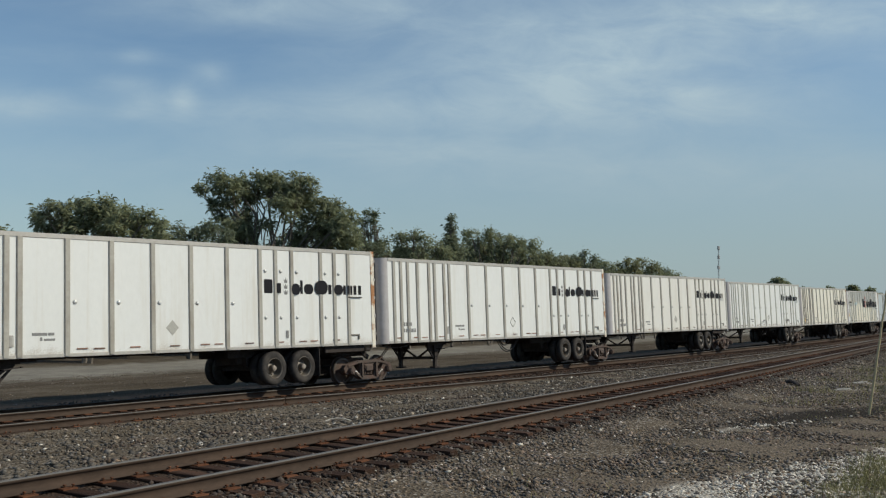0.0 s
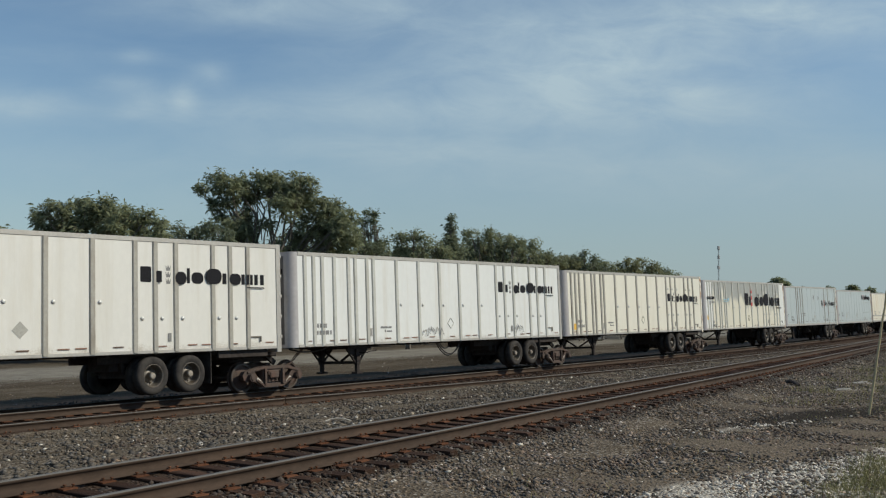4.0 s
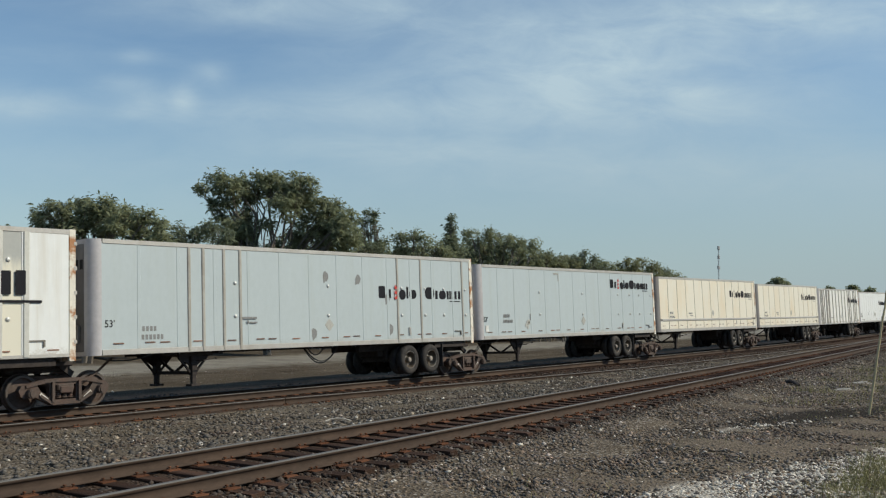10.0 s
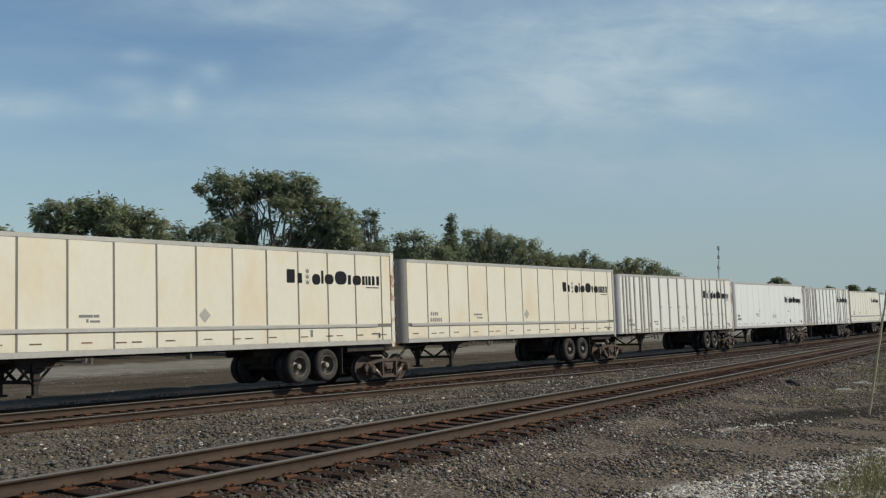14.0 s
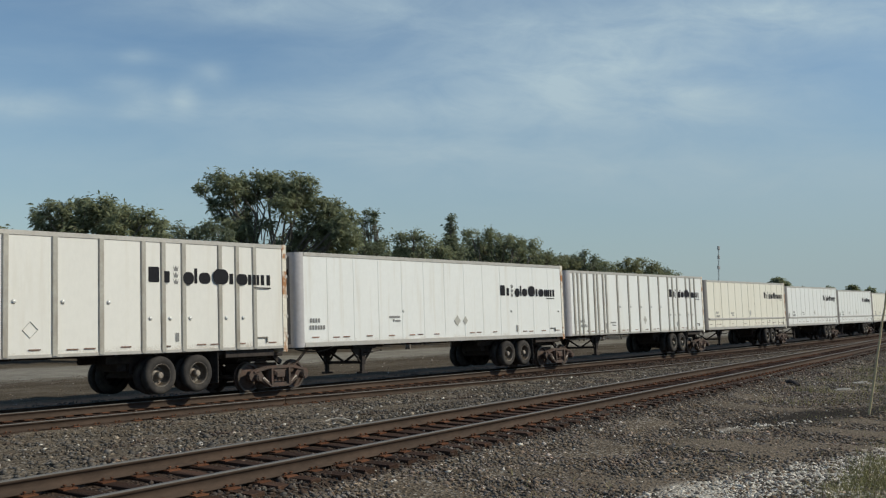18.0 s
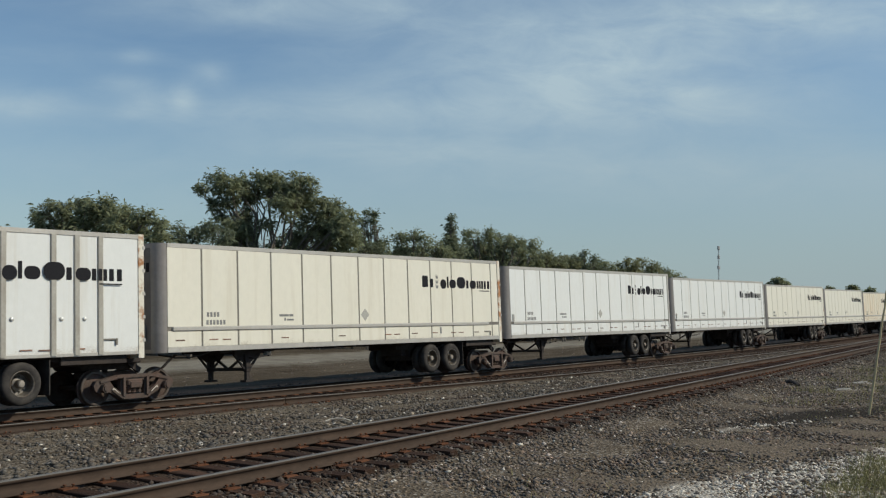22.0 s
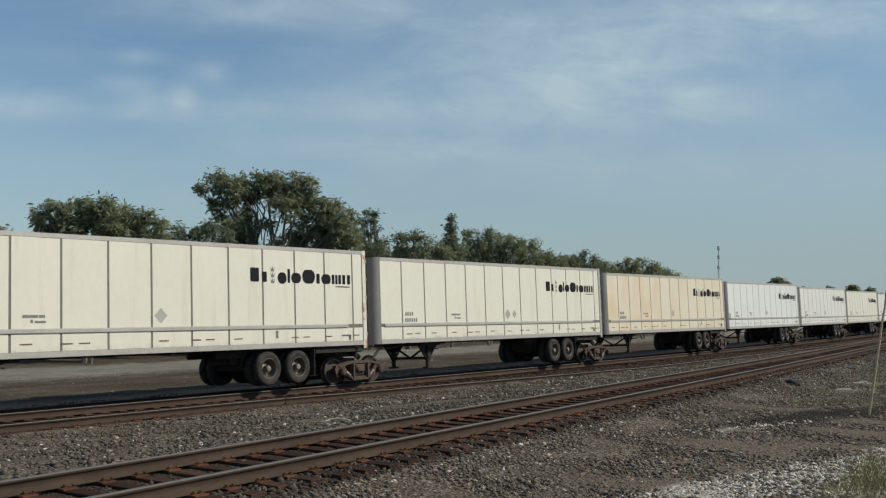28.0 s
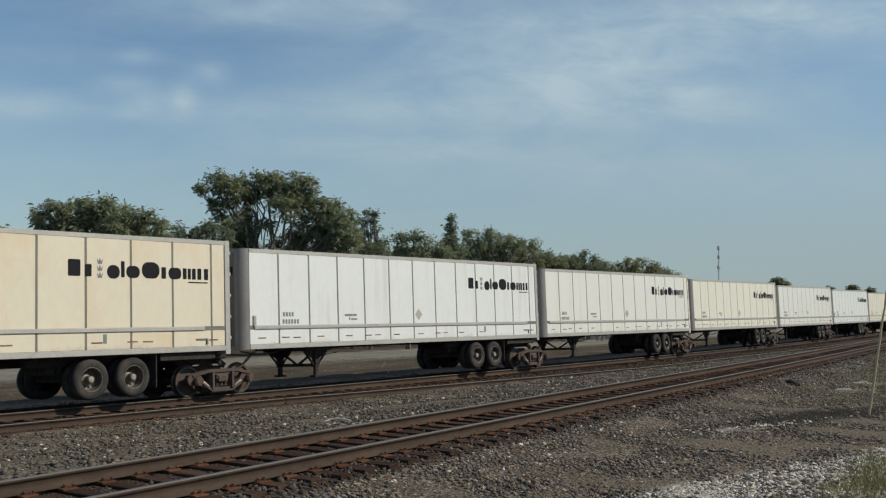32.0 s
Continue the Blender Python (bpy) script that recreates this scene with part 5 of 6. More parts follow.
    if "yellow" in extra:
        hold("yellow_patch", cached("yellow", lambda: bars_mesh([(-0.13, 0.13, -0.13, 0.13)], 0, M_YELLOW, "yellow_patch")), tr, "", pose(-15.55 if style == "steel" else -15.27, face - 0.02, 1.92 if style == "steel" else 1.62))
    if "fifty" in extra:
        hold("lettering", cached("fifty", lambda: text_mesh("53'", 0.25, M_INK)), tr, "", pose(-15.70 if "posts" in extra else -15.78, flush, 1.90, 90, 0, 0))
        if "posts" not in extra:
            hold("paper_patch", cached("paper", lambda: bars_mesh([(-0.10, 0.10, -0.12, 0.13)], 0, PAINT["white"], "paper_patch")), tr, "small white pasted sheet", pose(-15.55, ink_y, 1.62))
            hold("peeled_patch", cached("peel", lambda: bars_mesh([(-0.20, 0.02, -0.08, 0.06), (-0.10, 0.12, -0.02, 0.15), (-0.02, 0.16, 0.03, 0.20), (-0.07, 0.05, -0.17, -0.06)], 0, M_POST_LIGHT, "peeled_patch")), tr, "ragged bare patch", pose(-12.52, ink_y, 1.76))
            hold("gouge", cached("gouge", lambda: bars_mesh([(-0.025, 0.025, -0.12, 0.13)], 0, M_ALU_DARK, "gouge")), tr, "", pose(-12.33, ink_y, 2.06))
            hold("scuff", cached("scuff", lambda: bars_mesh([(0, 0.42, -0.03, 0.03), (0.38, 0.43, -0.30, -0.03)], 0, M_POST, "scuff")), tr, "grey scuffed mark", pose(-10.27, ink_y, 3.87))

    if "scribble" in extra:
        def scribble():
            bm = bmesh.new()
            r2 = random.Random(3)
            p = Vector((0, 0, 0))
            for i in range(26):
                q = Vector((i * 0.05, 0, 0.16 + r2.uniform(-0.16, 0.18)))
                beam(bm, p, q, 0.006, 0.018)
                p = q
            return mesh_of("scribble", bm, M_FADED)
        hold("scribble", cached("scribble", scribble), tr, "thin grey sprayed scribble", pose(-9.75, ink_y, 1.44))
        hold("scribble", cached("scribble", scribble), tr, "thin grey sprayed scribble", pose(-3.8, ink_y, 1.46) @ Matrix.Diagonal((0.55, 1, 1, 1)))
    if "patches" in extra:
        def patch():
            bm = bmesh.new()
            r2 = random.Random(8)
            flat(bm, [(0.17 * r2.uniform(0.6, 1.2) * math.cos(a), 0.2 * r2.uniform(0.6, 1.2) * math.sin(a)) for a in [i * math.pi / 6 for i in range(12)]], 0, 0.003)
            return mesh_of("bare_patch", bm, M_FADED)
        for x, z in ((-7.85, 3.35), (-6.35, 3.3), (-8.4, 1.62), (-4.75, 1.7), (-4.9, 2.7)):
            hold("bare_patch", cached("patch", patch), tr, "grey patch of peeled paint", pose(x, face - 0.006, z, 0, rnd.uniform(-40, 40), 0))
    build_running_gear(tr, slide)
    return tr


# the train in running order, from its head: style, paint, label, extras
CONSIST = [
    ("A", "white", "white ribbed box trailer riding on rail bogies", ()),
    ("A", "white", "white ribbed box trailer with grey posts and a grey placard", ("low_mark",)),
    ("A", "white", "white ribbed box trailer with grey posts, rusty rear frame", ("frame", "mid_mark")),
    ("A", "pale", "off-white ribbed box trailer with grey posts", ()),
    ("A", "white", "white ribbed box trailer with grey scribbles along its foot", ("scribble", "frame", "pale_posts")),
    ("A", "warm", "cream-tinged ribbed box trailer with a yellow patch at the nose", ("yellow", "frame", "low_mark")),
    ("steel", "white", "bare stainless box trailer with large black mark and red pronged marks", ("yellow", "frame")),
    ("C", "bluish", "pale blue-white sheeted box trailer with patches of peeled paint", ("posts", "patches", "fifty")),
    ("C", "bluish", "pale blue-white smooth-sided box trailer", ("fifty",)),
    ("B", "cream", "cream panelled box trailer with a rub rail along its side", ()),
    ("B", "cream", "cream panelled box trailer with rub rail, slightly stained", ()),
    ("A", "pale", "off-white ribbed box trailer with dirty foot and grey posts", ("frame",)),
    ("C", "white", "clean white smooth-sided box trailer with faint seams", ("second",)),
    ("A", "white", "white ribbed box trailer with closely set grey posts", ()),
    ("B", "warm", "off-white panelled box trailer with a rub rail", ()),
    ("B", "white", "white panelled box trailer with grey seams and rub rail", ()),
    ("B", "white", "bright white panelled box trailer with rub rail", ()),
    ("B", "warm", "off-white panelled box trailer with grey placard", ()),
    ("B", "warm", "off-white panelled box trailer with two grey placards", ("second",)),
    ("B", "tan", "tan-stained panelled box trailer with rub rail", ()),
    ("B", "white", "bright white panelled box trailer with grey rub rail", ()),
    ("B", "pale", "off-white panelled box trailer far along the train", ()),
    ("B", "warm", "cream-tinged panelled box trailer far along the train", ()),
    ("B", "pale", "off-white panelled box trailer far along the train", ()),
    ("B", "white", "white panelled box trailer near the train's tail", ()),
    ("B", "cream", "cream-stained panelled box trailer near the train's tail", ()),
    ("B", "warm", "off-white panelled box trailer at the train's tail", ()),
]
FIRST = -12
SLIDES = {2: 0.63, 4: 0.80, 7: 0.68, 15: 0.12, 17: 0.2, 18: 0.1, 19: 0.15}      # how far the road axles of some trailers are set back
TRAILERS, BOGIES = [], []
for n, (style, paint, label, extra) in enumerate(CONSIST):
    TRAILERS.append((FIRST + n, build_trailer(style, paint, label, 100 + n, extra, SLIDES.get(n, 0.0))))
first_bogie = build_bogie()
BOGIES = [(FIRST, first_bogie)] + [(FIRST + n, copy_thing(first_bogie, pose(0, 0, 0))) for n in range(1, len(CONSIST))]

# ---- trees along the far edge of the yard ----
ACROSS = Vector((math.cos(YAW), -math.sin(YAW), 0))     # along the edge as one stands before it
DEEP = Vector((math.sin(YAW), math.cos(YAW), 0))


def leaf_cloud(rng, centres, per_m2, size, lean=0.3, thin=1.0):
    """Leaf blades round a set of (place, radius): clumps of folded blades with gaps between."""
    V, F = [], []
    count = 0
    for c, r in centres:
        clumps = max(6, int(28 * r * r * thin))
        d = rng.normal(0, 1, (clumps, 3))
        d /= np.linalg.norm(d, axis=1)[:, None]
        rad = 0.92 * r * rng.random(clumps) ** 0.42
        cc = np.array(c)[None] + d * rad[:, None] * np.array([1, 1, 0.85])[None]
        for k in range(clumps):
            n = max(6, int(per_m2 * 1.3 * rng.uniform(0.6, 1.4)))
            dirs = rng.normal(0, 1, (n, 3))
            dirs[:, 2] = dirs[:, 2] * 0.5 - lean * 0.3
            dirs /= np.linalg.norm(dirs, axis=1)[:, None]
            L = size * 0.95 * rng.uniform(0.6, 1.35, n)
            o = cc[k][None] + rng.normal(0, 0.13, (n, 3))
            side = np.cross(dirs, d[k][None] * 0.9 + np.array([[0, 0, 0.6]]) + rng.normal(0, 0.55, (n, 3)))
            side /= np.linalg.norm(side, axis=1)[:, None] + 1e-9
            w = L * rng.uniform(0.24, 0.40, n)
            tip = o + dirs * L[:, None] - np.array([0, 0, 1])[None] * (L * 0.25)[:, None]
            mid = o + dirs * (L * 0.5)[:, None]
            q = np.stack([o, mid + side * (w / 2)[:, None], tip, mid - side * (w / 2)[:, None]], 1)
            V.append(q.reshape(-1, 3))
            F.append(np.arange(4 * n).reshape(n, 4) + count)
            count += 4 * n
    return np.concatenate(V), np.concatenate(F)


def limb(bm, a, b, r0, r1, rnd, bends=3):
    """A crooked tapered limb from a to b."""
    a, b = Vector(a), Vector(b)
    p = a
    for i in range(1, bends + 1):
        t = i / bends
        q = a.lerp(b, t)
        if i < bends:
            q += Vector((rnd.uniform(-1, 1), rnd.uniform(-1, 1), rnd.uniform(-0.3, 0.6))) * (b - a).length * 0.09
        tube(bm, p, q, r0 + (r1 - r0) * (i - 1) / bends, r0 + (r1 - r0) * t, seg=6, caps=False)
        p = q


def tree(name, x, y, blobs, mat, label, seed, per=22, size=0.30, trunk=0.16, lean=0.3, thin=1.0, stems=1):
    """A tree with its foot at (x, y): blobs are (across, height, radius) of the crown's masses."""
    rnd, rng = random.Random(seed), np.random.default_rng(seed)
    z0 = float(ground_z(x, y)) - 0.31
    t = thing(name, label, "tree" if name == "tree" else "bush", "trees along the yard", Matrix.Translation((x, y, z0)))
    centres = []
    for u, h, r in blobs:
        c = ACROSS * u + DEEP * rnd.uniform(-1, 1) * r * 1.0 + Vector((0, 0, h))
        centres.append((c, r))
    V, F = leaf_cloud(rng, centres, per, size, lean, thin)
    bm = bmesh.new()
    top = max(h for _, h, _ in blobs)
    umid = sum(b[0] for b in blobs) / len(blobs)
    for s in range(stems):
        foot = Vector((rnd.uniform(-0.5, 0.5), rnd.uniform(-0.5, 0.5), 0)) * (stems > 1) + ACROSS * umid * 0.3
        fork = foot + ACROSS * umid * 0.4 + Vector((rnd.uniform(-0.3, 0.3), rnd.uniform(-0.3, 0.3), top * 0.34))
        limb(bm, foot, fork, trunk, trunk * 0.75, rnd)
        for i, (c, r) in enumerate(centres):
            if i % stems == s:
                limb(bm, fork, c, trunk * 0.5, 0.025, rnd, 4)
                for _ in range(4):
                    limb(bm, Vector(fork).lerp(c, rnd.uniform(0.55, 0.95)), c + Vector((rnd.uniform(-1, 1), rnd.uniform(-1, 1), rnd.uniform(-0.5, 1))) * r * 0.8, 0.035, 0.012, rnd, 2)
    part("trunk", bm, M_BARK, t)
    hold("crown", raw_mesh("crown", V, F, mat), t)
    return t


def spot(az, dist):
    """A place seen at an angle (degrees) from the heading of the view, so far off."""
    a = YAW + radians(az)
    return EYE[0] + dist * math.sin(a), EYE[1] + dist * math.cos(a)


x, y = spot(-10.1, 59)
tree("tree", x, y, [(-2.5, 10.3, 1.0), (-1.0, 10.3, 1.1), (0.05, 10.3, 0.9), (1.9, 9.6, 1.1), (-1.7, 9.9, 0.8), (3.5, 7.9, 1.1), (1.0, 10.2, 1.25), (2.1, 10.1, 0.9), (-3.9, 9.95, 0.5), (-2.3, 9.1, 0.7), (-3.1, 9.1, 0.36), (-2.6, 8.3, 0.5),
                    (-0.9, 9.5, 0.6), (1.2, 9.0, 1.1), (2.8, 8.8, 1.35), (4.3, 8.2, 1.0), (-1.4, 7.5, 0.9), (0.1, 7.9, 0.5), (2.3, 7.3, 1.6), (4.2, 6.9, 1.4), (1.0, 6.7, 1.1),
                    (-1.7, 6.7, 1.1), (0.5, 5.2, 1.6), (3.2, 5.0, 1.7), (-1.6, 4.9, 1.3), (4.9, 5.0, 1.2),
                    (3.7, 8.9, 0.75), (4.85, 8.2, 0.6), (4.7, 7.3, 0.9), (-1.5, 8.4, 0.75), (-1.9, 7.6, 0.85), (-0.95, 7.8, 0.6), (-0.9, 6.9, 0.8)], M_LEAF,
     "large spreading green tree with bare limbs showing through its crown", 21, per=24, size=0.30, trunk=0.24, stems=3)
x, y = spot(-19.4, 52)
tree("tree", x, y, [(-2.9, 7.42, 0.5), (-2.1, 7.72, 0.6), (-1.4, 7.72, 0.7), (-0.1, 7.82, 0.8), (-0.4, 7.02, 0.9), (1.2, 7.22, 0.9), (-1.7, 7.02, 0.7), (1.1, 7.82, 0.7), (-0.7, 7.92, 0.75), (0.5, 7.72, 0.8), (1.6, 7.42, 0.8), (2.6, 7.42, 0.6), (3.3, 7.22, 0.4), (-1.2, 7.22, 0.75), (0.6, 6.92, 0.95), (2.1, 6.82, 0.9), (-2.4, 6.82, 0.7), (3.4, 6.62, 0.8), (0, 5.62, 1.2), (-2.2, 5.42, 1.1), (2.4, 5.32, 1.2), (0.4, 4.02, 1.4), (3.5, 4.72, 1.2)],
     M_LEAF, "green tree with flat spreading crown behind the yard", 22, per=22, size=0.31, trunk=0.14, stems=3)
x, y = spot(-14.0, 55)
tree("tree", x, y, [(-1.1, 7.0, 0.75), (0.0, 7.2, 0.8), (0.9, 7.3, 0.55), (1.5, 6.7, 0.7), (-0.4, 6.1, 1.0), (1.0, 5.8, 1.0), (0.1, 4.6, 1.3), (-1.6, 5.4, 1.0)], M_LEAF_DARK,
     "small green tree beside the larger crown", 23, size=0.28, trunk=0.09, stems=2)
x, y = spot(-24.2, 50)
tree("tree", x, y, [(0.1, 6.4, 0.45), (0.5, 6.0, 0.5), (-0.9, 5.8, 0.7), (0.2, 5.1, 0.9), (-0.8, 4.6, 1.0)], M_LEAF, "small green tree at the yard's edge", 24, size=0.28, trunk=0.09)
x, y = spot(-4.2, 66)
tree("tree", x, y, [(-0.55, 8.65, 0.38), (-0.25, 9.3, 0.24), (-0.5, 7.95, 0.55), (0.25, 8.75, 0.3), (0.25, 9.25, 0.2), (0.3, 8.15, 0.5), (-0.4, 7.15, 0.8), (0.9, 7.55, 0.55), (0.6, 6.75, 0.9), (-0.5, 5.85, 1.1)], M_LEAF_DARK, "narrow upright green tree with pointed tops", 25, size=0.25, trunk=0.09, lean=-1.6, stems=2)
x, y = spot(-2.0, 67)
tree("tree", x, y, [(-0.6, 7.85, 0.6), (0.3, 7.85, 0.65), (1.1, 7.55, 0.6), (-0.2, 6.95, 0.9), (0.9, 6.65, 0.9), (2.0, 7.05, 0.6), (2.4, 6.65, 0.8), (0.2, 5.65, 1.1), (1.8, 5.55, 1.1)], M_LEAF,
     "ragged green tree among the row", 26, size=0.27, trunk=0.1, stems=2)
x, y = spot(0.5, 71)
tree("tree", x, y, [(0.0, 9.45, 0.25), (0.0, 8.9, 0.42), (-0.1, 8.4, 0.55), (0.0, 7.8, 0.75), (0.1, 7.1, 0.95), (0.0, 6.2, 1.1), (0, 5.1, 1.2)], M_LEAF_DARK,
     "dark pointed evergreen tree standing above the row", 27, per=30, size=0.26, trunk=0.1, lean=-0.4)
x, y = spot(2.6, 75)
tree("tree", x, y, [(-1.3, 8.4, 0.75), (0.2, 8.3, 0.95), (-0.8, 7.6, 1.1), (1.4, 8.0, 0.8), (2.2, 8.0, 0.7), (2.7, 7.3, 0.55), (0.8, 7.1, 1.2), (-1.6, 6.7, 1.1), (0.2, 5.9, 1.3), (2.0, 6.2, 1.1)], M_LEAF,
     "broad dark green tree in the row", 28, size=0.27, trunk=0.13, stems=2)
for i, (az, dist, h, r, mat) in enumerate([
        (5.3, 84, 7.0, 0.7, M_LEAF_OLIVE), (6.0, 84, 7.1, 0.75, M_LEAF), (6.9, 85, 6.7, 0.8, M_LEAF_OLIVE), (8.0, 86, 7.2, 0.75, M_LEAF_DARK), (9.1, 88, 6.4, 0.85, M_LEAF),
        (10.4, 92, 6.9, 0.8, M_LEAF_OLIVE), (11.4, 94, 6.9, 0.95, M_LEAF_OLIVE), (12.2, 96, 6.4, 0.9, M_LEAF), (13.1, 100, 5.8, 0.8, M_LEAF_OLIVE)]):
    x, y = spot(az, dist)
    rnd = random.Random(40 + i)
    h += 0.45
    tree("tree", x, y, [(0, h, r * 0.8), (-0.8, h - 0.5, r * 0.8), (0.9, h - 0.4, r * 0.75), (0, h - 1.0, r), (1.1, h - 1.4, r), (-1.2, h - 1.3, r), (0, h - 2.1, r * 1.2), (1.6, h - 2.6, r * 1.1),
                       (-1.6, h - 2.6, r * 1.1)], mat, "leafy scrub tree in the row beyond the yard", 40 + i, per=18, size=0.27, trunk=0.08,
         lean=-1.2 if i in (0, 5, 6) else 0.2, stems=2)
for i, (az, dist, h, r) in enumerate([(18.55, 205, 8.2, 1.25), (20.0, 210, 6.6, 1.0), (21.3, 215, 6.8, 1.0), (22.3, 220, 7.2, 1.2), (23.2, 225, 6.6, 1.2)]):
    x, y = spot(az, dist)
    tree("tree", x, y, [(0, h, r), (-r * 1.1, h - 0.9, r), (r * 1.1, h - 0.8, r), (0, h - 2, r * 1.3), (r * 1.8, h - 2, r), (-r * 1.8, h - 2, r)], M_LEAF,
         "far dark green tree on the skyline", 60 + i, per=14, size=0.7, trunk=0.15)
# lesser trees that close the row from behind
for i, (az, dist, h) in enumerate([(-16.5, 60, 6.3), (-7.3, 66, 7.0), (-5.5, 68, 7.0), (-3.1, 72, 7.6), (-0.9, 74, 7.7), (1.5, 78, 8.3), (3.9, 82, 8.3), (5.0, 86, 7.7), (6.4, 89, 7.3), (7.6, 91, 7.4), (8.7, 93, 7.0), (9.8, 96, 6.9)]):
    x, y = spot(az, dist)
    rnd = random.Random(140 + i)
    tree("tree", x, y, [(-1.9 + 0.62 * k + rnd.uniform(-0.3, 0.3), h - rnd.uniform(0.2, 1.2), rnd.uniform(0.6, 0.9)) for k in range(7)]
         + [(-2.0 + 1.0 * k, h - rnd.uniform(1.6, 2.6), rnd.uniform(0.9, 1.2)) for k in range(5)], [M_LEAF, M_LEAF_DARK, M_LEAF_OLIVE][i % 3],
         "dense green tree standing in the hedgerow", 140 + i, per=18, size=0.30, trunk=0.09, stems=2)
# undergrowth along the foot of the row
for i in range(16):
    az = -25.5 + 2.55 * i
    x, y = spot(az, 54.0 / math.cos(YAW + radians(az)))
    rnd = random.Random(80 + i)
    tree("bush", x, y, [(rnd.uniform(-2.4, 2.4), rnd.uniform(0.6, 2.9), rnd.uniform(0.8, 1.3)) for _ in range(9)], rnd.choice([M_LEAF, M_LEAF_OLIVE, M_LEAF_DARK]),
         "dense green undergrowth at the foot of the trees", 80 + i, per=14, size=0.30, trunk=0.05, stems=2)

# ---- mast, stake, branch, weeds, pale gravel ----
x, y = spot(15.48, 300)
mast = thing("radio_mast", "thin grey lattice mast far beyond the train", "mast", m=pose(x, y, -0.45))
bm = bmesh.new()
for k in range(3):
    a = 2 * math.pi * k / 3
    tube(bm, (0.22 * math.cos(a), 0.22 * math.sin(a), 0), (0.12 * math.cos(a), 0.12 * math.sin(a), 20), 0.05, seg=6)
for j in range(20):
    for k in range(3):
        a, b = 2 * math.pi * k / 3, 2 * math.pi * (k + 1) / 3
        beam(bm, (0.18 * math.cos(a), 0.18 * math.sin(a), j), (0.18 * math.cos(b), 0.18 * math.sin(b), j + 1), 0.035, 0.035)
part("lattice", bm, M_MAST, mast)
for z, w in ((20.3, 0.5), (17.6, 0.4), (14.6, 0.55)):
    bm = boxes([(-w, w, -0.2, 0.2, z - 0.5, z + 0.5)], 0.05)
    part("antenna", bm, M_MAST, mast)


x, y = 23.22, 6.9
z = float(ground_z(x, y))
bm = bmesh.new()
foot, top = Vector((0, 0, -0.15)), ACROSS * 0.47 + Vector((0, 0, 2.75))
rings = []
for i in range(9):
    c = foot.lerp(top, i / 8) + Vector((random.uniform(-1, 1), random.uniform(-1, 1), 0)) * 0.012
    r = 0.030 - 0.008 * i / 8
    rings.append([bm.verts.new(c + Vector((r * math.cos(a), r * math.sin(a), 0))) for a in [k * math.pi / 4 for k in range(8)]])
for a, b in zip(rings, rings[1:]):
    for k in range(8):
        bm.faces.new((a[k], a[(k + 1) % 8], b[(k + 1) % 8], b[k]))
bm.faces.new(rings[-1])
stake = tagged(new("marker_stake", mesh_of("marker_stake", bm, M_WOOD)), "thin leaning straw-coloured stake stuck in the gravel", "stake")
stake.matrix_basis = pose(x, y, z)
bm = bmesh.new()
rnd = random.Random(6)
pipe(bm, [(0.36, 0.33, 0.05), (0.18, 0.17, 0.08), (0.0, -0.02, 0.09), (-0.2, -0.17, 0.06), (-0.38, -0.35, 0.03)], 0.045, 7)
for v in bm.verts:
    v.co += Vector((rnd.uniform(-1, 1), rnd.uniform(-1, 1), rnd.uniform(-1, 1))) * 0.016
log = tagged(new("broken_timber", mesh_of("broken_timber", bm, M_FRAME)), "short dark broken timber lying on the ballast", "timber")
log.matrix_basis = pose(30.26, 11.2, float(ground_z(30.26, 11.2)))
for i, (x, y, sx, sy) in enumerate(((29.6, 9.5, 0.34, 0.16), (32.9, 10.0, 0.5, 0.16))):
    bm = bmesh.new()
    rnd = random.Random(30 + i)
    pts = [(sx * rnd.uniform(0.75, 1.1) * math.cos(a), sy * rnd.uniform(0.75, 1.1) * math.sin(a)) for a in [k * math.pi / 5 for k in range(10)]]
    prism(bm, pts, 0.0, 0.06)
    bmesh.ops.bevel(bm, geom=[e for e in bm.edges], offset=0.012, segments=1, affect="EDGES")
    st = tagged(new("flat_stone", mesh_of("flat_stone", bm, M_CONC)), "pale flat stone lying on the gravel", "stone", "pale stones")
    st.matrix_basis = pose(x, y, float(ground_z(x, y)) - 0.01, rnd.uniform(-4, 4), rnd.uniform(-4, 4), rnd.uniform(-15, 15))


bm = bmesh.new()
pipe(bm, [(-0.24, 0.12, 0.03), (-0.12, 0.10, 0.07), (0.0, 0.02, 0.09), (0.10, -0.08, 0.08), (0.22, -0.20, 0.03)], 0.016, 6)
pipe(bm, [(0.02, 0.0, 0.09), (0.14, 0.02, 0.07), (0.24, 0.0, 0.04)], 0.011, 6)
twig = tagged(new("bleached_twig", mesh_of("bleached_twig", bm, M_WHITE_STONE)), "pale bleached forked twig lying on grey ballast", "twig")
twig.matrix_basis = pose(14.9, 15.15, float(ground_z(14.9, 15.15)))


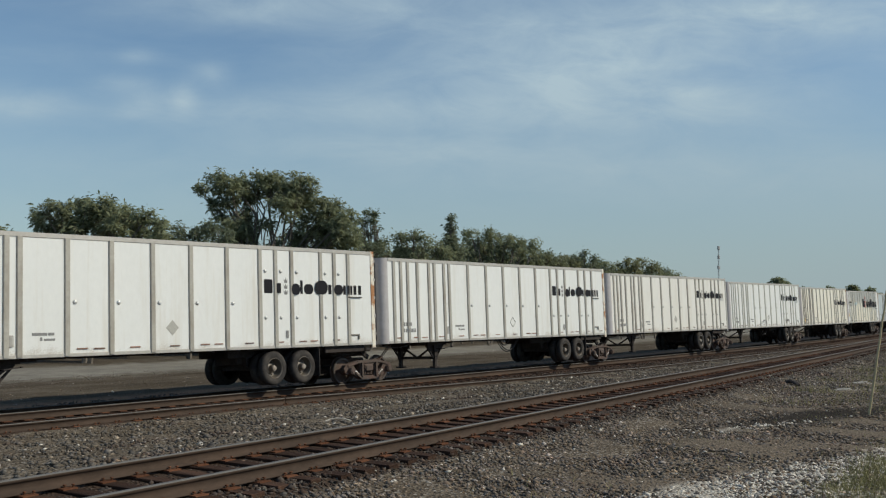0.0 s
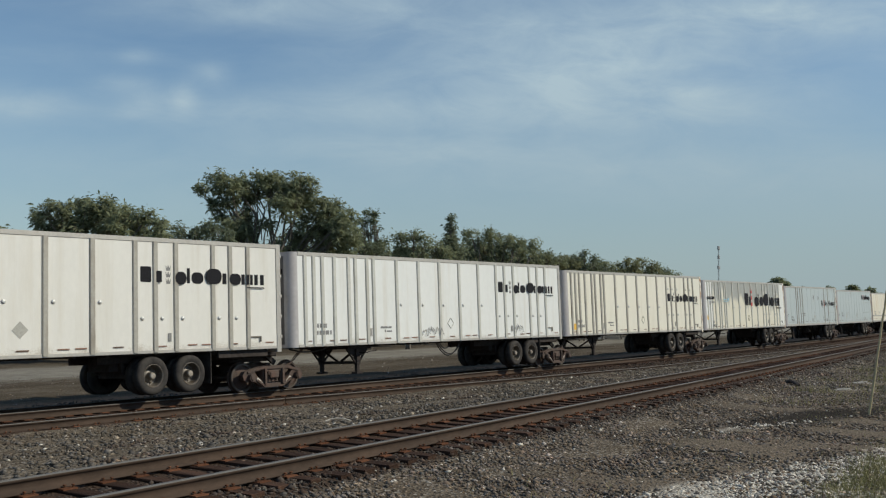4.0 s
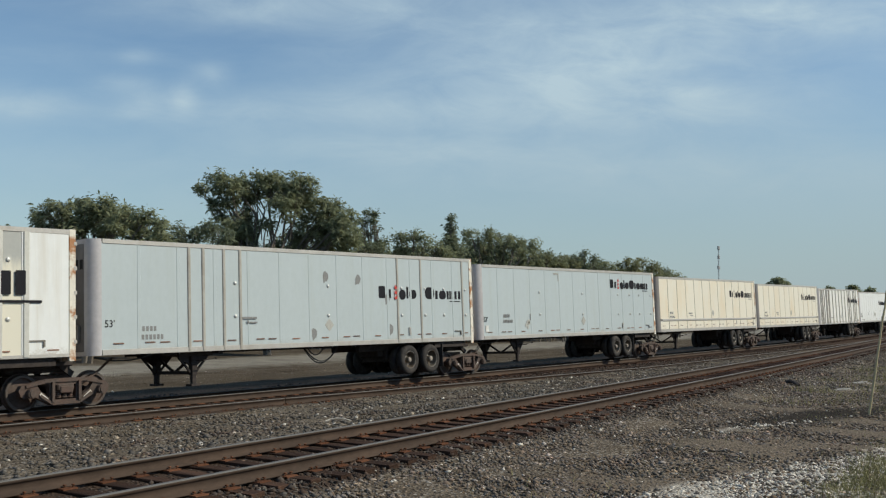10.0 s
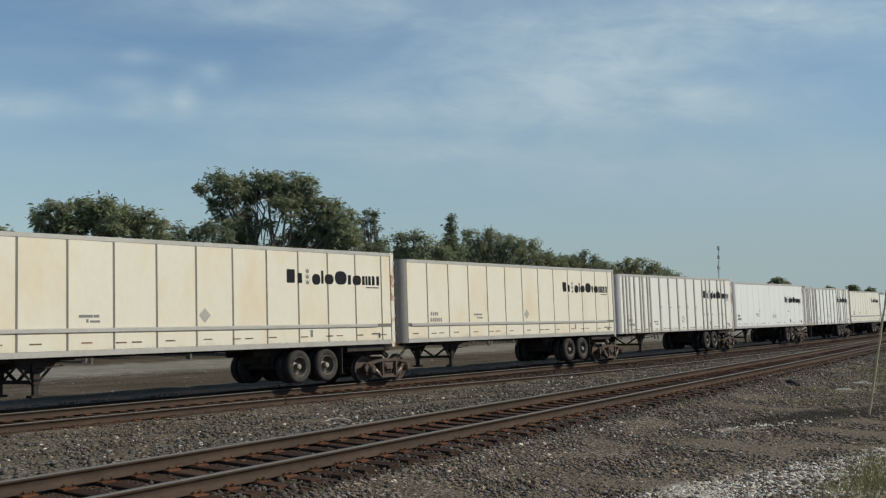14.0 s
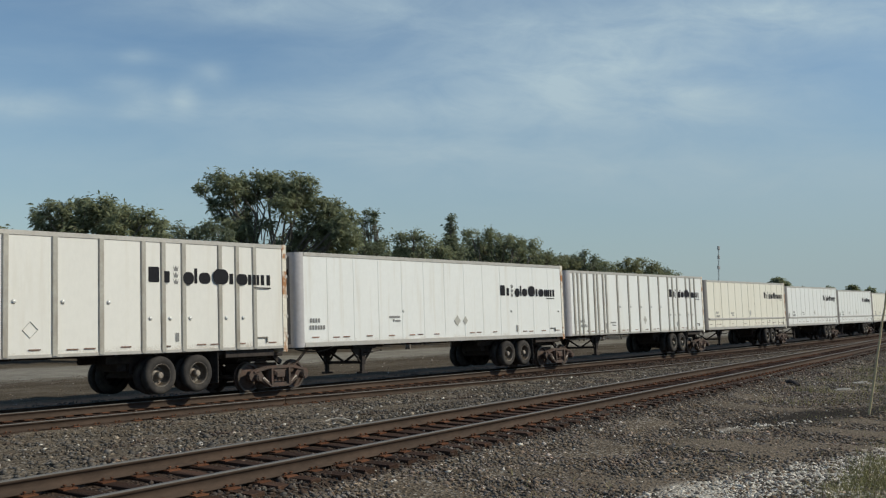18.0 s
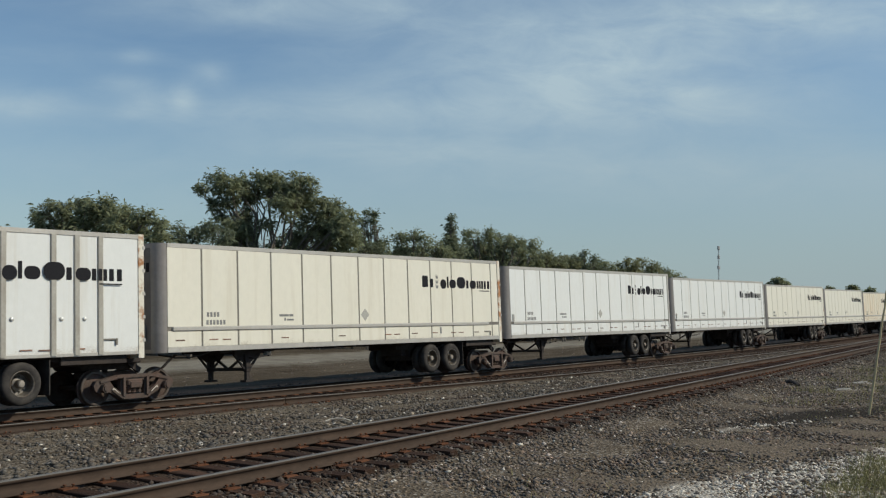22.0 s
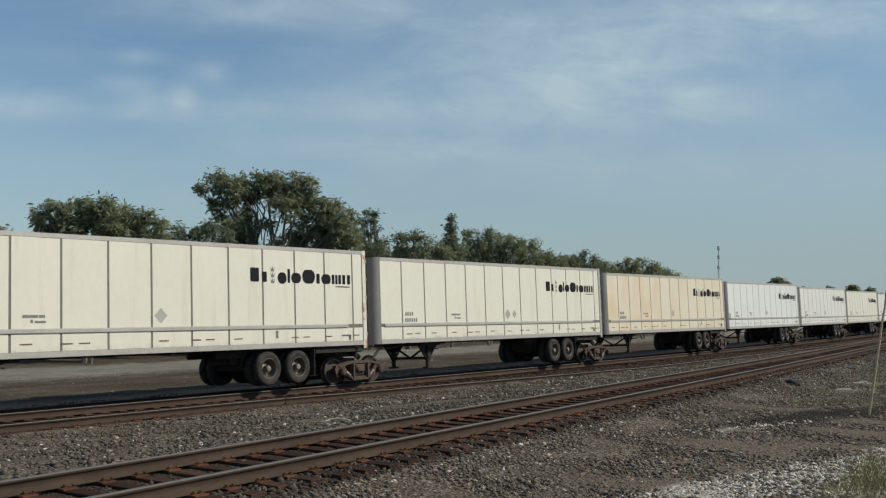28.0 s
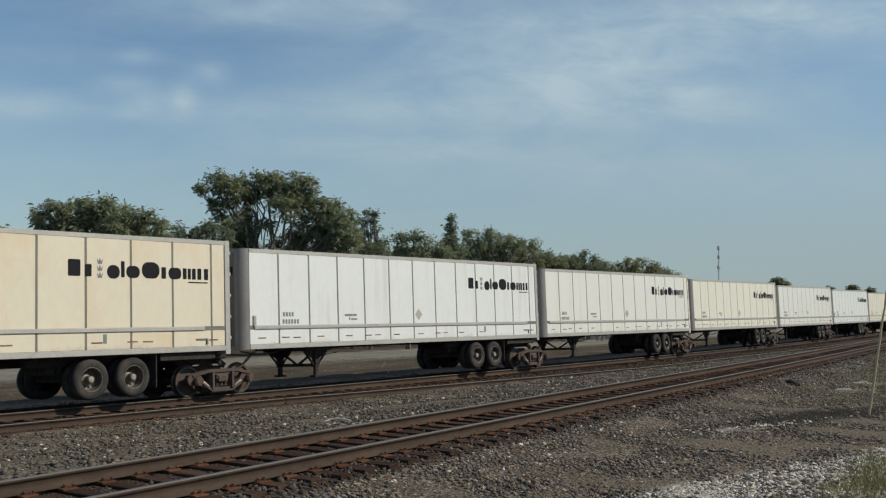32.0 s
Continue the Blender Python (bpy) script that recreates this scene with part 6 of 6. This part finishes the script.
def build_weeds():
    """Thin dry stalks and low weeds round the stake and along the ballast's foot."""
    rng = np.random.default_rng(17)
    n = 3600
    cx = rng.uniform(24, 50, 130)
    cy = near_y(cx) - rng.uniform(2.6, 7.5, 130)
    k = rng.integers(0, 130, n)
    x, y = cx[k] + rng.normal(0, 0.3, n), cy[k] + rng.normal(0, 0.3, n)
    z = ground_z(x, y)
    h = rng.uniform(0.05, 0.22, n)
    a = rng.uniform(0, 2 * np.pi, n)
    w = 0.007
    V = np.stack([np.stack([x - np.cos(a) * w, y - np.sin(a) * w, z], 1), np.stack([x + np.cos(a) * w, y + np.sin(a) * w, z], 1),
                  np.stack([x + rng.normal(0, 0.07, n), y + rng.normal(0, 0.07, n), z + h], 1)], 1)
    tagged(new("dry_weeds", raw_mesh("dry_weeds", V.reshape(-1, 3), np.arange(3 * n).reshape(n, 3), M_GRASS)), "sparse dry weeds on the gravel beside the siding", "weeds", kind="stuff")


build_weeds()
x, y = spot(8.9, 91)
z = float(ground_z(x, y))
barrier = thing("concrete_barrier", "low pale concrete barrier standing in the yard", "barrier", m=pose(x, y, z, 0, 0, -math.degrees(YAW)))
part("block", boxes([(-1.9, 1.9, 0.1, 0.5, -0.05, 0.34)], 0.03), M_CONC, barrier)
part("base_strip", boxes([(-1.95, 1.95, 0.04, 0.56, -0.05, 0.06)], 0.02), M_CONC, barrier)
board = thing("sign_board", "small white board with dark marks leaning on a barrier", "sign", m=pose(x, y, z, 0, 0, -math.degrees(YAW)))
part("panel", boxes([(-0.75, 0.5, 0.0, 0.04, 0.04, 0.44)], 0.008), PAINT["white"], board)
for i in range(3):
    part("dark_bar", boxes([(-0.32 + 0.25 * i, -0.26 + 0.25 * i, -0.006, 0.002, 0.12, 0.30)]), M_FADED, board)

# ---- motion of the train ----


def train_at(t):
    """How far along the line the reference trailer's rear end is."""
    drift = np.interp(t, [0, 4, 8, 12, 14, 17, 20, 23, 25, 28, 32], [-0.13, 0.02, 0.09, 0.11, 0.17, 0.05, 0.0, 0.10, 0.17, 0.03, -0.11])
    return 205.1376 - 9.328196 * t - 2.770260e-3 * t * t - 5.544433e-5 * t ** 3 + float(drift)


def on_track(s, mid):
    """The pose of a rigid vehicle whose origin lies mid metres behind its own middle."""
    x, y, a = main_at(s + mid)
    return canted(Matrix.Translation((x, y, 0)) @ Matrix.Rotation(a, 4, "Z") @ Matrix.Translation((-mid, 0, 0)))


def motions():
    times = [2.0 * i for i in range(17)]
    for k, ob in TRAILERS:
        walk(ob, [(t, on_track(train_at(t) + 16.5 * k, -8.0)) for t in times])
    for k, ob in BOGIES:
        walk(ob, [(t, on_track(train_at(t) + 16.5 * k + BOGIE_X, 0.0)) for t in times])
    # wheelsets roll with the train: the same turn for all
    rolls = [i / 15.0 for i in range(int(CLIP * 15) + 1)]
    keyed = {}
    for k, ob in BOGIES:
        for ws in [c for c in ob.children if c.name.startswith("wheelset")]:
            px = round(ws.matrix_basis.translation.x, 2)
            if px not in keyed:
                walk(ws, [(t, pose(px, 0, 0.425, 0, math.degrees((train_at(t) - train_at(0)) / 0.425), 0)) for t in rolls])
                keyed[px] = ws.animation_data
            else:
                ws.rotation_mode = "QUATERNION"
                ws.animation_data_create()
                ws.animation_data.action = keyed[px].action
                ws.animation_data.action_slot = keyed[px].action_slot


motions()
